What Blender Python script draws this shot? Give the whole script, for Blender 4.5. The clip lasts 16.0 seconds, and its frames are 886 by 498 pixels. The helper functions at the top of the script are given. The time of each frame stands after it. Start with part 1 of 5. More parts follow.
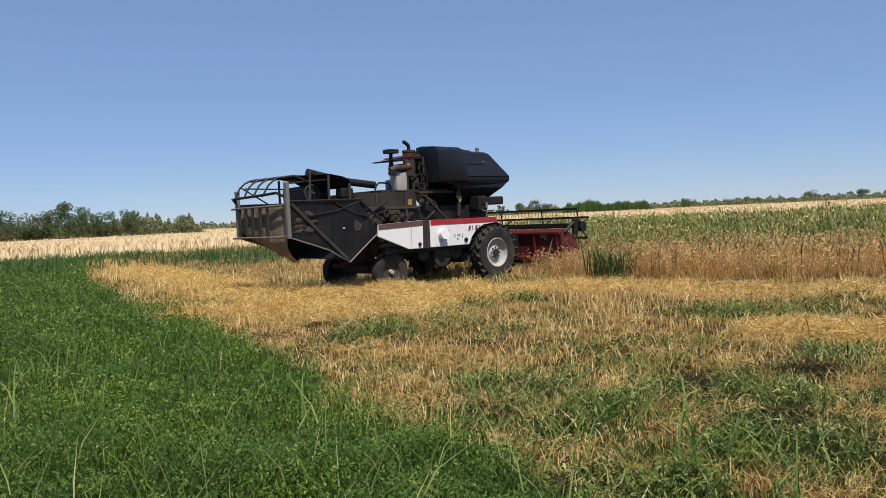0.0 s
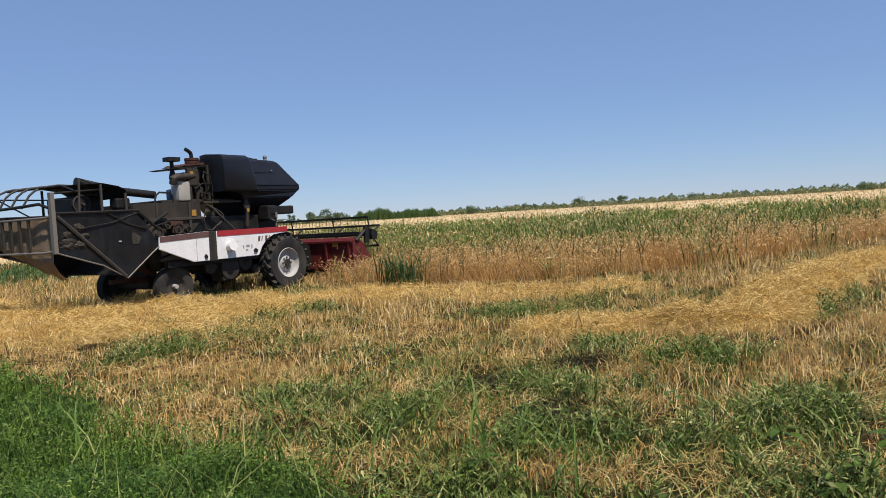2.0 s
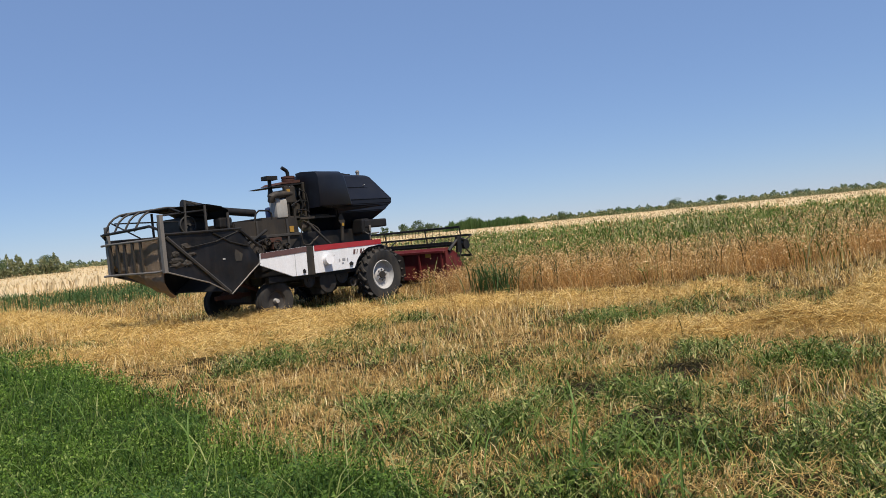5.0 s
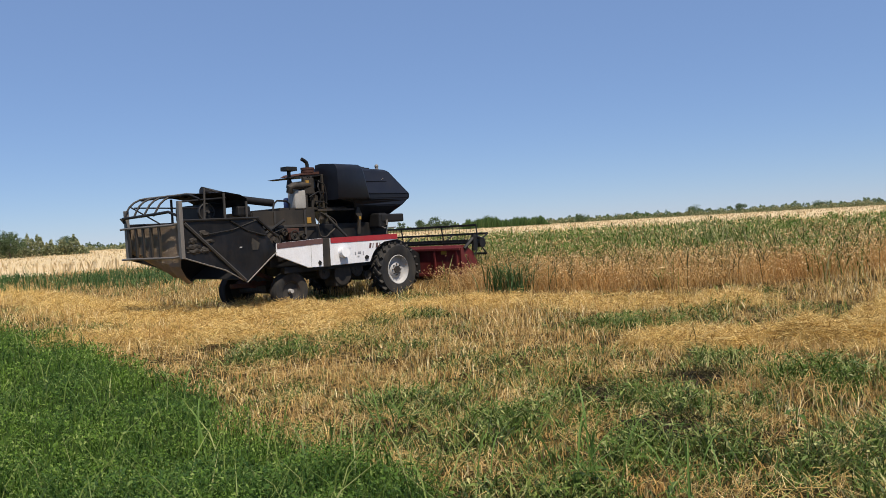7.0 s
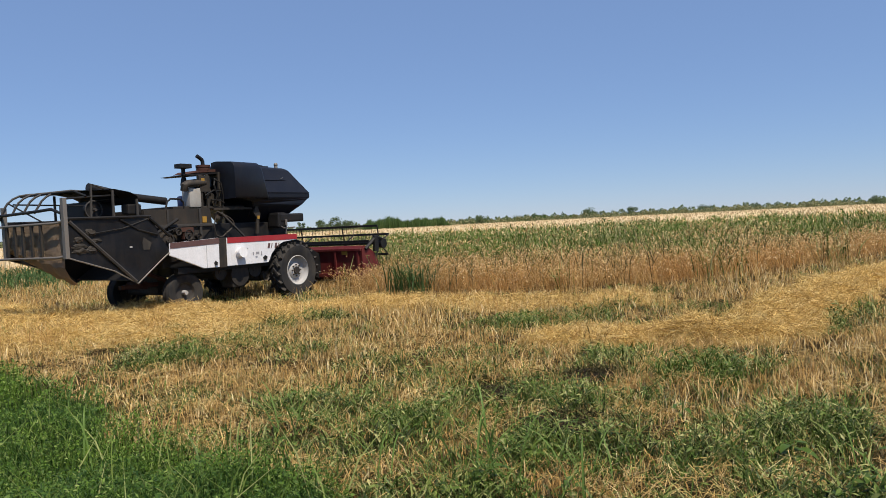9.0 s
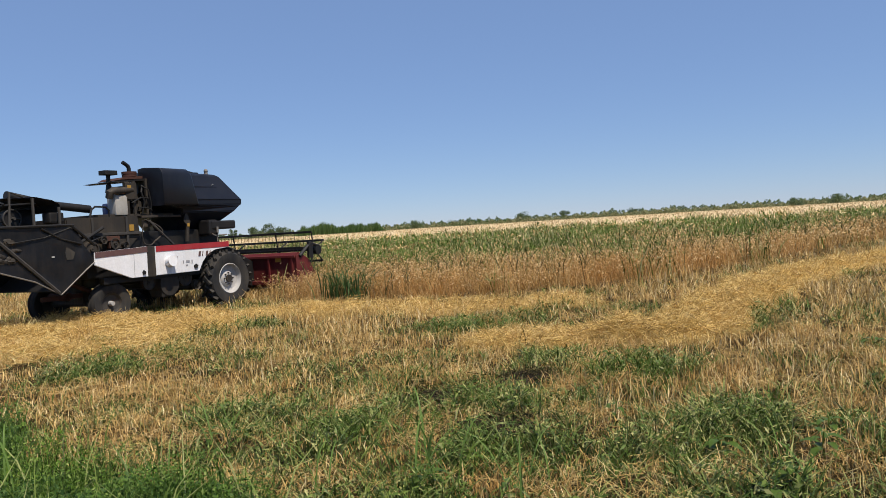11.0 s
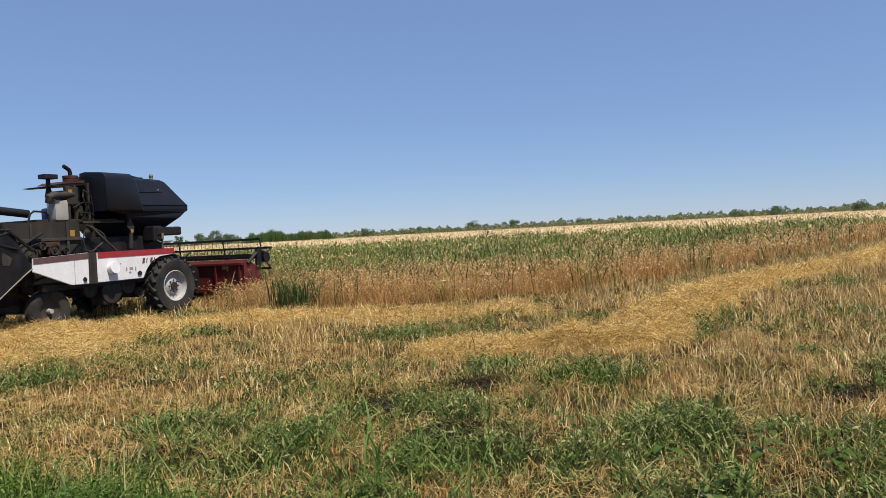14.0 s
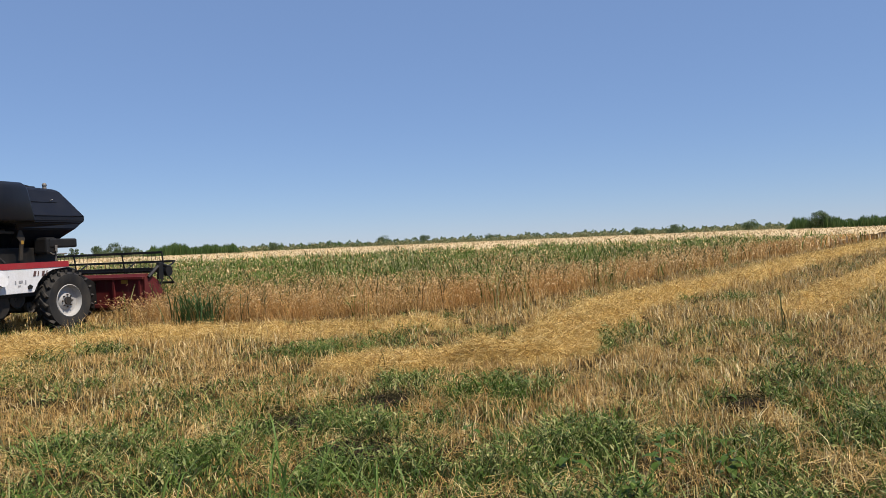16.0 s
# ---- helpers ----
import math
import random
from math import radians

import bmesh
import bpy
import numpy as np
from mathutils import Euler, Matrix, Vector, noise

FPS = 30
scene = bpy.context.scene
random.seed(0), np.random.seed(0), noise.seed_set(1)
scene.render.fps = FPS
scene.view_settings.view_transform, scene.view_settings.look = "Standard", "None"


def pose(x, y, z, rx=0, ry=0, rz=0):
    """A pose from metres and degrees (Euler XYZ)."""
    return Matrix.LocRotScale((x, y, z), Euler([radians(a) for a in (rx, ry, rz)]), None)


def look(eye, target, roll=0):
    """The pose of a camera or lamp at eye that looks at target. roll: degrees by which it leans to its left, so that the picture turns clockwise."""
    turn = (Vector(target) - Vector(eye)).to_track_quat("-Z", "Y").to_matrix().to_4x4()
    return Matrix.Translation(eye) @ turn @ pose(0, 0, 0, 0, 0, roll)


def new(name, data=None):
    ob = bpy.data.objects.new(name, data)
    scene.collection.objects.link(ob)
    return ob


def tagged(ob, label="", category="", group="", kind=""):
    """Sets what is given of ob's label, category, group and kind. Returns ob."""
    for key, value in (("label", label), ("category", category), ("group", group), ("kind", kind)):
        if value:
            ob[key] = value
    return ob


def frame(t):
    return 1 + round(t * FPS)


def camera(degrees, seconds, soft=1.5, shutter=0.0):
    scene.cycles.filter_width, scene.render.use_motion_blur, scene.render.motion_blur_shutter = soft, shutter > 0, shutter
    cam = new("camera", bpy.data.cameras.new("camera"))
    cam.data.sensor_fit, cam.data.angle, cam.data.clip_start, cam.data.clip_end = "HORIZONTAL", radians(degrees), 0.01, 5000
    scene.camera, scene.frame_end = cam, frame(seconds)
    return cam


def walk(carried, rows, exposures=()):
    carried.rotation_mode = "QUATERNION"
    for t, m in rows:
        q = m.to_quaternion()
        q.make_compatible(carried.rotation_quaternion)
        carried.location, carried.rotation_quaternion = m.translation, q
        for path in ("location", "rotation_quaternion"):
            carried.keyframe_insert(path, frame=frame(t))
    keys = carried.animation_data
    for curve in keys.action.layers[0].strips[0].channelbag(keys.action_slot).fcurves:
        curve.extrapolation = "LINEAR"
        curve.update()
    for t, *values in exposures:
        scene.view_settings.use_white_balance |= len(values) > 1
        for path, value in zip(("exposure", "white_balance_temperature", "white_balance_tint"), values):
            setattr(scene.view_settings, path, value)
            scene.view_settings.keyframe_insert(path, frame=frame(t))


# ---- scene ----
cam = camera(60.04, 16.0, soft=0.5)
PATH = [
    (0.0, pose(0, 0, 1.7, 87.48, 2.65, -4.74)),
    (0.5, pose(0, 0, 1.7, 87.80, 2.94, -8.43)),
    (1.0, pose(0, 0, 1.7, 87.76, 3.21, -10.76)),
    (1.5, pose(0, 0, 1.7, 87.65, 3.58, -12.76)),
    (2.0, pose(0, 0, 1.7, 87.29, 3.51, -20.26)),
    (2.5, pose(0, 0, 1.7, 86.89, 3.96, -22.50)),
    (3.0, pose(0, 0, 1.7, 87.06, 4.27, -22.77)),
    (3.5, pose(0, 0, 1.7, 86.92, 4.56, -22.81)),
    (4.0, pose(0, 0, 1.7, 87.03, 4.31, -22.04)),
    (4.5, pose(0, 0, 1.7, 87.43, 5.02, -16.34)),
    (5.0, pose(0, 0, 1.7, 88.49, 5.66, -13.42)),
    (7.5, pose(0, 0, 1.7, 88.35, 2.89, -12.40)),
    (8.0, pose(0, 0, 1.7, 88.30, 3.13, -14.13)),
    (8.5, pose(0, 0, 1.7, 88.04, 2.95, -17.66)),
    (9.0, pose(0, 0, 1.7, 88.02, 2.89, -19.55)),
    (9.5, pose(0, 0, 1.7, 88.06, 2.97, -21.00)),
    (10.0, pose(0, 0, 1.7, 88.09, 3.16, -22.50)),
    (12.5, pose(0, 0, 1.7, 88.15, 3.52, -26.01)),
    (13.0, pose(0, 0, 1.7, 88.16, 3.33, -26.70)),
    (13.5, pose(0, 0, 1.7, 88.29, 3.17, -27.32)),
    (14.0, pose(0, 0, 1.7, 88.55, 3.04, -28.10)),
    (14.5, pose(0, 0, 1.7, 88.94, 3.05, -28.42)),
    (15.0, pose(0, 0, 1.7, 89.18, 2.97, -28.95)),
    (15.5, pose(0, 0, 1.7, 89.28, 2.57, -30.10)),
    (16.0, pose(0, 0, 1.7, 89.35, 2.49, -34.79)),
]
walk(cam, PATH)

# ---- daylight ----
SUN_EL, SUN_AZ = 60.0, 162.0  # degrees; azimuth clockwise from +y
world = bpy.data.worlds.new("sky")
scene.world = world
world.use_nodes = True
wn = world.node_tree
sky = wn.nodes.new("ShaderNodeTexSky")
sky.sky_type = "NISHITA"
sky.sun_disc = False
sky.sun_elevation, sky.sun_rotation = radians(SUN_EL), radians(SUN_AZ)
sky.altitude, sky.air_density, sky.dust_density, sky.ozone_density = 400, 0.85, 0.0, 5.0
haze = wn.nodes.new("ShaderNodeMix")
haze.data_type = "RGBA"
haze.inputs[0].default_value = 0.56
haze.inputs[7].default_value = (2.0, 3.12, 5.8, 1)
wn.links.new(sky.outputs[0], haze.inputs[6])
wn.links.new(haze.outputs[2], wn.nodes["Background"].inputs[0])
wn.nodes["Background"].inputs[1].default_value = 0.1
sun = new("sun", bpy.data.lights.new("sun", "SUN"))
sun.data.energy, sun.data.angle, sun.data.color = 5.0, radians(0.53), (1.0, 0.915, 0.79)
se, sa = radians(SUN_EL), radians(SUN_AZ)
sun_way = Vector((math.cos(se) * math.sin(sa), math.cos(se) * math.cos(sa), math.sin(se)))
sun.matrix_world = look(sun_way * 50, (0, 0, 0))
scene.view_settings.exposure = 0.18

# ---- materials ----
def nodes_of(name):
    m = bpy.data.materials.new(name)
    m.use_nodes = True
    return m, m.node_tree, m.node_tree.nodes["Principled BSDF"]


def ramp_of(nt, fac, stops):
    r = nt.nodes.new("ShaderNodeValToRGB")
    el = r.color_ramp.elements
    while len(el) < len(stops):
        el.new(0.5)
    for e, (p, c) in zip(el, stops):
        e.position, e.color = p, (*c, 1)
    nt.links.new(fac, r.inputs[0])
    return r.outputs[0]


def noise_of(nt, scale, detail=4, rough=0.6, coord="Object", stretch=(1, 1, 1)):
    tc = nt.nodes.new("ShaderNodeTexCoord")
    mp = nt.nodes.new("ShaderNodeMapping")
    mp.inputs["Scale"].default_value = stretch
    n = nt.nodes.new("ShaderNodeTexNoise")
    n.inputs["Scale"].default_value, n.inputs["Detail"].default_value, n.inputs["Roughness"].default_value = scale, detail, rough
    nt.links.new(tc.outputs[coord], mp.inputs[0])
    nt.links.new(mp.outputs[0], n.inputs["Vector"])
    return n.outputs["Fac"]


def mix_of(nt, fac, a, b, how="MIX"):
    m = nt.nodes.new("ShaderNodeMix")
    m.data_type, m.blend_type = "RGBA", how
    for v, i in ((fac, 0), (a, 6), (b, 7)):
        if isinstance(v, (int, float)):
            m.inputs[i].default_value = v
        elif isinstance(v, tuple):
            m.inputs[i].default_value = (*v, 1)
        else:
            nt.links.new(v, m.inputs[i])
    return m.outputs[2]


def bump_of(nt, height, strength, distance):
    b = nt.nodes.new("ShaderNodeBump")
    b.inputs["Strength"].default_value, b.inputs["Distance"].default_value = strength, distance
    nt.links.new(height, b.inputs["Height"])
    return b.outputs[0]


def painted(name, base, dust=(0.22, 0.17, 0.11), amount=0.35, rough=0.5, metal=0.0, scale=2.2):
    """Sheet metal or rubber: two scales of wear, dust streaks and small dents."""
    m, nt, bs = nodes_of(name)
    big = noise_of(nt, scale, 5, 0.65)
    fine = noise_of(nt, scale * 14, 3, 0.6)
    streak = noise_of(nt, scale * 3, 3, 0.6, stretch=(1, 1, 0.15))
    fac = ramp_of(nt, big, [(0.38, (0, 0, 0)), (0.72, (1, 1, 1))])
    st = ramp_of(nt, streak, [(0.45, (0, 0, 0)), (0.75, (1, 1, 1))])
    f2 = mix_of(nt, 0.5, fac, st)
    f3 = mix_of(nt, 1.0, f2, (amount, amount, amount), "MULTIPLY")
    c0 = mix_of(nt, fine, tuple(v * 0.8 for v in base), tuple(min(1, v * 1.15) for v in base))
    nt.links.new(mix_of(nt, f3, c0, dust), bs.inputs["Base Color"])
    rr = nt.nodes.new("ShaderNodeMapRange")
    rr.inputs["To Min"].default_value, rr.inputs["To Max"].default_value = rough * 0.8, min(1, rough * 1.4)
    nt.links.new(big, rr.inputs[0])
    nt.links.new(rr.outputs[0], bs.inputs["Roughness"])
    bs.inputs["Metallic"].default_value = metal
    bs.inputs["Specular IOR Level"].default_value = 0.3
    nt.links.new(bump_of(nt, big, 0.25, 0.02), bs.inputs["Normal"])
    return m


def leafy(name, stops, rough=0.55, through_light=0.3, patch=None, scale=0.7, gloss=0.14):
    """Stalks, blades and leaves: a colour of its own for every one, and slow patches over the ground."""
    m, nt, bs = nodes_of(name)
    geo = nt.nodes.new("ShaderNodeNewGeometry")
    col = ramp_of(nt, geo.outputs["Random Per Island"], stops)
    if patch:
        pf = ramp_of(nt, noise_of(nt, scale, 3, 0.6), [(0.42, (0, 0, 0)), (0.62, (1, 1, 1))])
        pm = mix_of(nt, 1.0, pf, (0.6, 0.6, 0.6), "MULTIPLY")
        col = mix_of(nt, pm, col, patch)
    nt.links.new(col, bs.inputs["Base Color"])
    bs.inputs["Roughness"].default_value = rough
    bs.inputs["Specular IOR Level"].default_value = gloss
    tr = nt.nodes.new("ShaderNodeBsdfTranslucent")
    nt.links.new(col, tr.inputs[0])
    mx = nt.nodes.new("ShaderNodeMixShader")
    mx.inputs[0].default_value = through_light
    out = nt.nodes["Material Output"]
    nt.links.new(bs.outputs[0], mx.inputs[1])
    nt.links.new(tr.outputs[0], mx.inputs[2])
    nt.links.new(mx.outputs[0], out.inputs[0])
    return m


M_BLACK = painted("black_sheet", (0.007, 0.0072, 0.008), (0.05, 0.04, 0.03), 0.4, 0.5, 0.0)
M_DENT = painted("dented_black", (0.006, 0.006, 0.007), (0.05, 0.041, 0.032), 0.35, 0.36, 0.0, 3.4)
M_TANK = painted("tank_paint", (0.008, 0.009, 0.014), (0.028, 0.028, 0.03), 0.3, 0.36)
M_SHEET = painted("dusty_sheet", (0.024, 0.021, 0.018), (0.085, 0.064, 0.043), 0.6, 0.6)
M_TARP = painted("brown_tarp", (0.34, 0.245, 0.165), (0.42, 0.32, 0.21), 0.6, 0.85)
M_WHITE = painted("white_paint", (0.74, 0.74, 0.76), (0.5, 0.45, 0.38), 0.4, 0.42)
M_REDS = painted("red_stripe", (0.33, 0.022, 0.03), (0.25, 0.12, 0.09), 0.3, 0.45)
M_DARKS = painted("dark_stripe", (0.10, 0.05, 0.05), (0.16, 0.12, 0.09), 0.5, 0.5)
M_RED = painted("header_red", (0.11, 0.011, 0.013), (0.13, 0.065, 0.045), 0.5, 0.5)
M_STEEL = painted("bare_steel", (0.2, 0.185, 0.17), (0.2, 0.15, 0.1), 0.5, 0.55, 0.35)
M_RAIL = painted("rail_steel", (0.042, 0.039, 0.037), (0.10, 0.082, 0.062), 0.5, 0.6, 0.1)
M_TYRE = painted("rubber", (0.018, 0.018, 0.019), (0.11, 0.09, 0.065), 0.5, 0.85)
M_RIM = painted("rim_paint", (0.42, 0.41, 0.40), (0.2, 0.16, 0.115), 0.7, 0.5)
M_CAN = painted("white_canister", (0.36, 0.35, 0.33), (0.24, 0.19, 0.13), 0.7, 0.5)
M_BLUE = painted("blue_plastic", (0.025, 0.05, 0.15), (0.12, 0.11, 0.1), 0.6, 0.5)
M_YEL = painted("yellow_paint", (0.36, 0.2, 0.03), (0.16, 0.1, 0.05), 0.6, 0.6)
M_RUST = painted("rusty_red", (0.06, 0.022, 0.016), (0.08, 0.05, 0.032), 0.5, 0.7)
M_ENG = painted("engine_metal", (0.03, 0.027, 0.025), (0.12, 0.09, 0.06), 0.6, 0.6, 0.2, 5)
M_SLOT = painted("grey_marks", (0.3, 0.3, 0.32), (0.3, 0.28, 0.25), 0.3, 0.6)
M_BARK = painted("bark", (0.11, 0.085, 0.06), (0.2, 0.16, 0.11), 0.5, 0.9, 0, 6)

STRAW = [(0.0, (0.16, 0.09, 0.026)), (0.3, (0.52, 0.33, 0.11)), (0.65, (0.68, 0.47, 0.175)), (1.0, (0.84, 0.66, 0.33))]
M_STUB = leafy("stubble", [(0, (0.13, 0.072, 0.02)), (0.3, (0.44, 0.27, 0.085)), (0.7, (0.76, 0.52, 0.2)), (1, (0.95, 0.8, 0.48))], 0.6, 0.1, (0.5, 0.285, 0.095))
M_STRAW = leafy("loose_straw", STRAW, 0.5, 0.1, (0.44, 0.275, 0.10), 0.9)
M_WIND = leafy("windrow_straw", [(0, (0.13, 0.07, 0.02)), (0.3, (0.5, 0.32, 0.095)), (0.7, (0.74, 0.53, 0.19)), (1, (0.9, 0.72, 0.34))], 0.5, 0.2)
M_WHEAT = leafy("ripe_wheat", [(0, (0.17, 0.085, 0.028)), (0.35, (0.54, 0.31, 0.105)), (0.8, (0.76, 0.51, 0.21)), (1, (0.86, 0.68, 0.38))], 0.6, 0.4, (0.58, 0.30, 0.095), 0.35)
M_GREEN = leafy("green_blades", [(0, (0.01, 0.022, 0.005)), (0.35, (0.07, 0.115, 0.022)), (0.72, (0.2, 0.245, 0.06)), (1, (0.5, 0.46, 0.2))], 0.42, 0.22, (0.085, 0.145, 0.022))
M_LUSH = leafy("lush_leaves", [(0, (0.022, 0.045, 0.007)), (0.4, (0.095, 0.175, 0.022)), (0.8, (0.19, 0.30, 0.045)), (1, (0.36, 0.43, 0.13))], 0.5, 0.42, (0.045, 0.10, 0.03), 1.3)
M_WEED = leafy("field_weeds", [(0, (0.022, 0.042, 0.008)), (0.35, (0.11, 0.165, 0.03)), (0.7, (0.30, 0.335, 0.105)), (1, (0.66, 0.57, 0.31))], 0.55, 0.4, (0.14, 0.23, 0.035), 0.16)
M_FARW = leafy("far_wheat_tops", [(0, (0.47, 0.35, 0.19)), (0.5, (0.60, 0.465, 0.27)), (1, (0.72, 0.58, 0.36))], 0.7, 0.2)
M_LONG = leafy("long_grass", [(0, (0.10, 0.15, 0.03)), (0.6, (0.2, 0.26, 0.06)), (1, (0.38, 0.38, 0.16))], 0.42, 0.35)
M_EAR = leafy("wheat_ears", [(0, (0.45, 0.26, 0.10)), (0.5, (0.68, 0.46, 0.2)), (1, (0.86, 0.67, 0.38))], 0.6, 0.25)
M_DARKW = leafy("dark_weed", [(0, (0.035, 0.07, 0.025)), (1, (0.09, 0.15, 0.045))], 0.5, 0.3)
M_STALK = leafy("dry_weed_stalks", [(0, (0.04, 0.05, 0.018)), (1, (0.12, 0.11, 0.04))], 0.7, 0.1)
# distant crowns: leaf colour lightened to stand in for haze
M_TREE = leafy("hazed_tree_leaves", [(0, (0.07, 0.105, 0.055)), (0.6, (0.11, 0.155, 0.075)), (1, (0.17, 0.215, 0.11))], 0.6, 0.45)
M_REED = leafy("reed_leaves", [(0, (0.055, 0.105, 0.03)), (0.6, (0.095, 0.16, 0.05)), (1, (0.17, 0.22, 0.08))], 0.55, 0.35)
# scrub greyed and lightened, haze put into the leaf colour
M_SCRUB = leafy("hazed_scrub", [(0, (0.12, 0.14, 0.065)), (0.6, (0.19, 0.205, 0.10)), (1, (0.3, 0.29, 0.16))], 0.6, 0.3)


def ground_material():
    m, nt, bs = nodes_of("field_soil")
    at = nt.nodes.new("ShaderNodeAttribute")
    at.attribute_name = "cover"
    sep = nt.nodes.new("ShaderNodeSeparateColor")
    nt.links.new(at.outputs["Color"], sep.inputs[0])
    fine = noise_of(nt, 22, 6, 0.75)
    big = noise_of(nt, 0.55, 4, 0.6)
    litter = ramp_of(nt, fine, [(0.36, (0.014, 0.009, 0.004)), (0.58, (0.062, 0.038, 0.014)), (0.8, (0.3, 0.19, 0.068))])
    brown = ramp_of(nt, fine, [(0.36, (0.012, 0.008, 0.004)), (0.62, (0.05, 0.03, 0.012)), (0.84, (0.22, 0.14, 0.05))])
    base = mix_of(nt, ramp_of(nt, big, [(0.4, (0, 0, 0)), (0.62, (1, 1, 1))]), litter, brown)
    gold = ramp_of(nt, fine, [(0.3, (0.30, 0.19, 0.055)), (0.7, (0.62, 0.44, 0.16))])
    green = ramp_of(nt, fine, [(0.3, (0.02, 0.035, 0.01)), (0.7, (0.06, 0.10, 0.025))])
    c = mix_of(nt, sep.outputs[1], base, gold)
    c = mix_of(nt, sep.outputs[0], c, green)
    nt.links.new(c, bs.inputs["Base Color"])
    bs.inputs["Roughness"].default_value = 0.95
    bs.inputs["Specular IOR Level"].default_value = 0.05
    nt.links.new(bump_of(nt, fine, 0.6, 0.05), bs.inputs["Normal"])
    return m


def far_wheat_material():
    m, nt, bs = nodes_of("far_wheat")
    f = noise_of(nt, 3, 6, 0.7)
    b = noise_of(nt, 0.03, 3, 0.5, stretch=(1, 3, 1))
    a = ramp_of(nt, f, [(0.3, (0.48, 0.35, 0.19)), (0.7, (0.70, 0.55, 0.32))])
    c = mix_of(nt, ramp_of(nt, b, [(0.4, (0, 0, 0)), (0.7, (0.6, 0.6, 0.6))]), a, (0.52, 0.39, 0.2))
    nt.links.new(c, bs.inputs["Base Color"])
    bs.inputs["Roughness"].default_value = 0.9
    nt.links.new(bump_of(nt, f, 0.8, 0.15), bs.inputs["Normal"])
    return m


# ---- the lie of the land ----
def line_dist(x, y, pts):
    """Distance of points to a polyline."""
    best = np.full(np.shape(x), 1e9)
    for (ax, ay), (bx, by) in zip(pts[:-1], pts[1:]):
        dx, dy = bx - ax, by - ay
        k = np.clip(((x - ax) * dx + (y - ay) * dy) / (dx * dx + dy * dy), 0, 1)
        best = np.minimum(best, np.hypot(x - ax - k * dx, y - ay - k * dy))
    return best


def wobble(x, y, s, seed=0.0):
    """Smooth cheap noise, about -1 to 1."""
    v = np.sin(x * s + 1.3 * np.sin(y * s * 0.71 + seed) + seed * 2.1) + np.sin(y * s * 1.13 + 1.7 * np.sin(x * s * 0.63 - seed) + seed)
    v = v + 0.6 * np.sin((x + y) * s * 1.9 + seed * 3) + 0.6 * np.sin((x - y) * s * 2.3 - seed)
    return v / 3.2


GREEN_EDGE = [(1.9, 0.8), (1.25, 3.2), (0.85, 4.4), (0.35, 5.4), (0.0, 6.1), (-0.5, 7.1), (-1.05, 8.4), (-1.8, 10.1), (-2.8, 12.2), (-3.4, 13.4), (-4.3, 15.0), (-5.6, 17.6), (-8.3, 23.8), (-15.0, 40.0)]
CROP_NEAR = [(3.4, 20.0), (4.1, 18.6), (4.9, 17.3), (5.9, 16.2), (7.1, 15.3), (8.6, 14.7), (11.0, 14.4), (13.5, 14.9), (17.0, 16.2), (25.5, 19.4), (37.0, 23.4), (51.0, 28.2), (71.0, 34.5), (150.0, 58.0), (300.0, 100.0)]
WINDROWS = [([(-14.0, 40.0), (-7.7, 27.0), (-3.7, 19.2), (-1.3, 15.6), (0.0, 14.9), (1.7, 15.1)], 1.3, 0.16),
            ([(-0.6, 18.4), (0.9, 16.9), (2.4, 16.2), (4.0, 15.6), (5.4, 14.3), (6.5, 13.0), (8.0, 12.4)], 0.8, 0.14),
            ([(4.7, 8.9), (6.1, 9.0)], 0.55, 0.12),
            ([(-3.3, 14.6), (-1.2, 13.6), (0.6, 13.3)], 1.15, 0.10),
            ([(6.6, 8.0), (8.3, 8.8), (9.4, 9.6), (10.7, 10.2), (12.1, 11.3), (15.0, 12.5), (19.2, 13.5), (25.0, 15.8), (36.0, 20.0), (54.0, 26.3), (110.0, 46.0)], 0.72, 0.27),
            ([(14.0, 8.3), (19.7, 10.2), (25.3, 12.0), (50.0, 21.0)], 0.7, 0.16)]
CLUMPS = [(-0.15, 10.8, 0.8), (5.4, 11.0, 1.2), (5.2, 6.55, 0.75), (9.0, 8.3, 0.65), (2.2, 8.9, 0.5), (2.0, 14.2, 0.95), (9.2, 13.2, 0.4), (4.0, 4.5, 0.75), (1.95, 4.8, 0.3), (4.4, 4.0, 0.5), (3.3, 4.1, 0.4),
          (2.2, 4.0, 0.3), (3.4, 3.2, 0.4), (0.9, 7.0, 0.3), (7.8, 5.8, 0.4), (6.3, 4.3, 0.45), (8.1, 4.0, 0.35), (15.8, 10.7, 0.6), (2.35, 8.1, 0.4), (7.3, 11.6, 0.5)]


def edge_x(y, pts):
    ys = np.array([p[1] for p in pts])
    return np.interp(y, ys, np.array([p[0] for p in pts]))


def in_green(x, y):
    e = edge_x(y, GREEN_EDGE) + 0.35 * wobble(x, y, 1.4, 2.0) + 0.03 * y * wobble(x, y, 0.5, 4.0)
    return (x < e) & (y < 60)


HARVESTER = (-0.22, 19.2, 36.7)  # place and heading


def from_harvester(x, y):
    """Metres ahead of the machine and to its left."""
    a = radians(HARVESTER[2])
    dx, dy = x - HARVESTER[0], y - HARVESTER[1]
    return dx * math.cos(a) + dy * math.sin(a), -dx * math.sin(a) + dy * math.cos(a)


def swath(x, y):
    """The strip already cut by the header."""
    u, v = from_harvester(x, y)
    return (u < 5.7) & (v > -2.2)


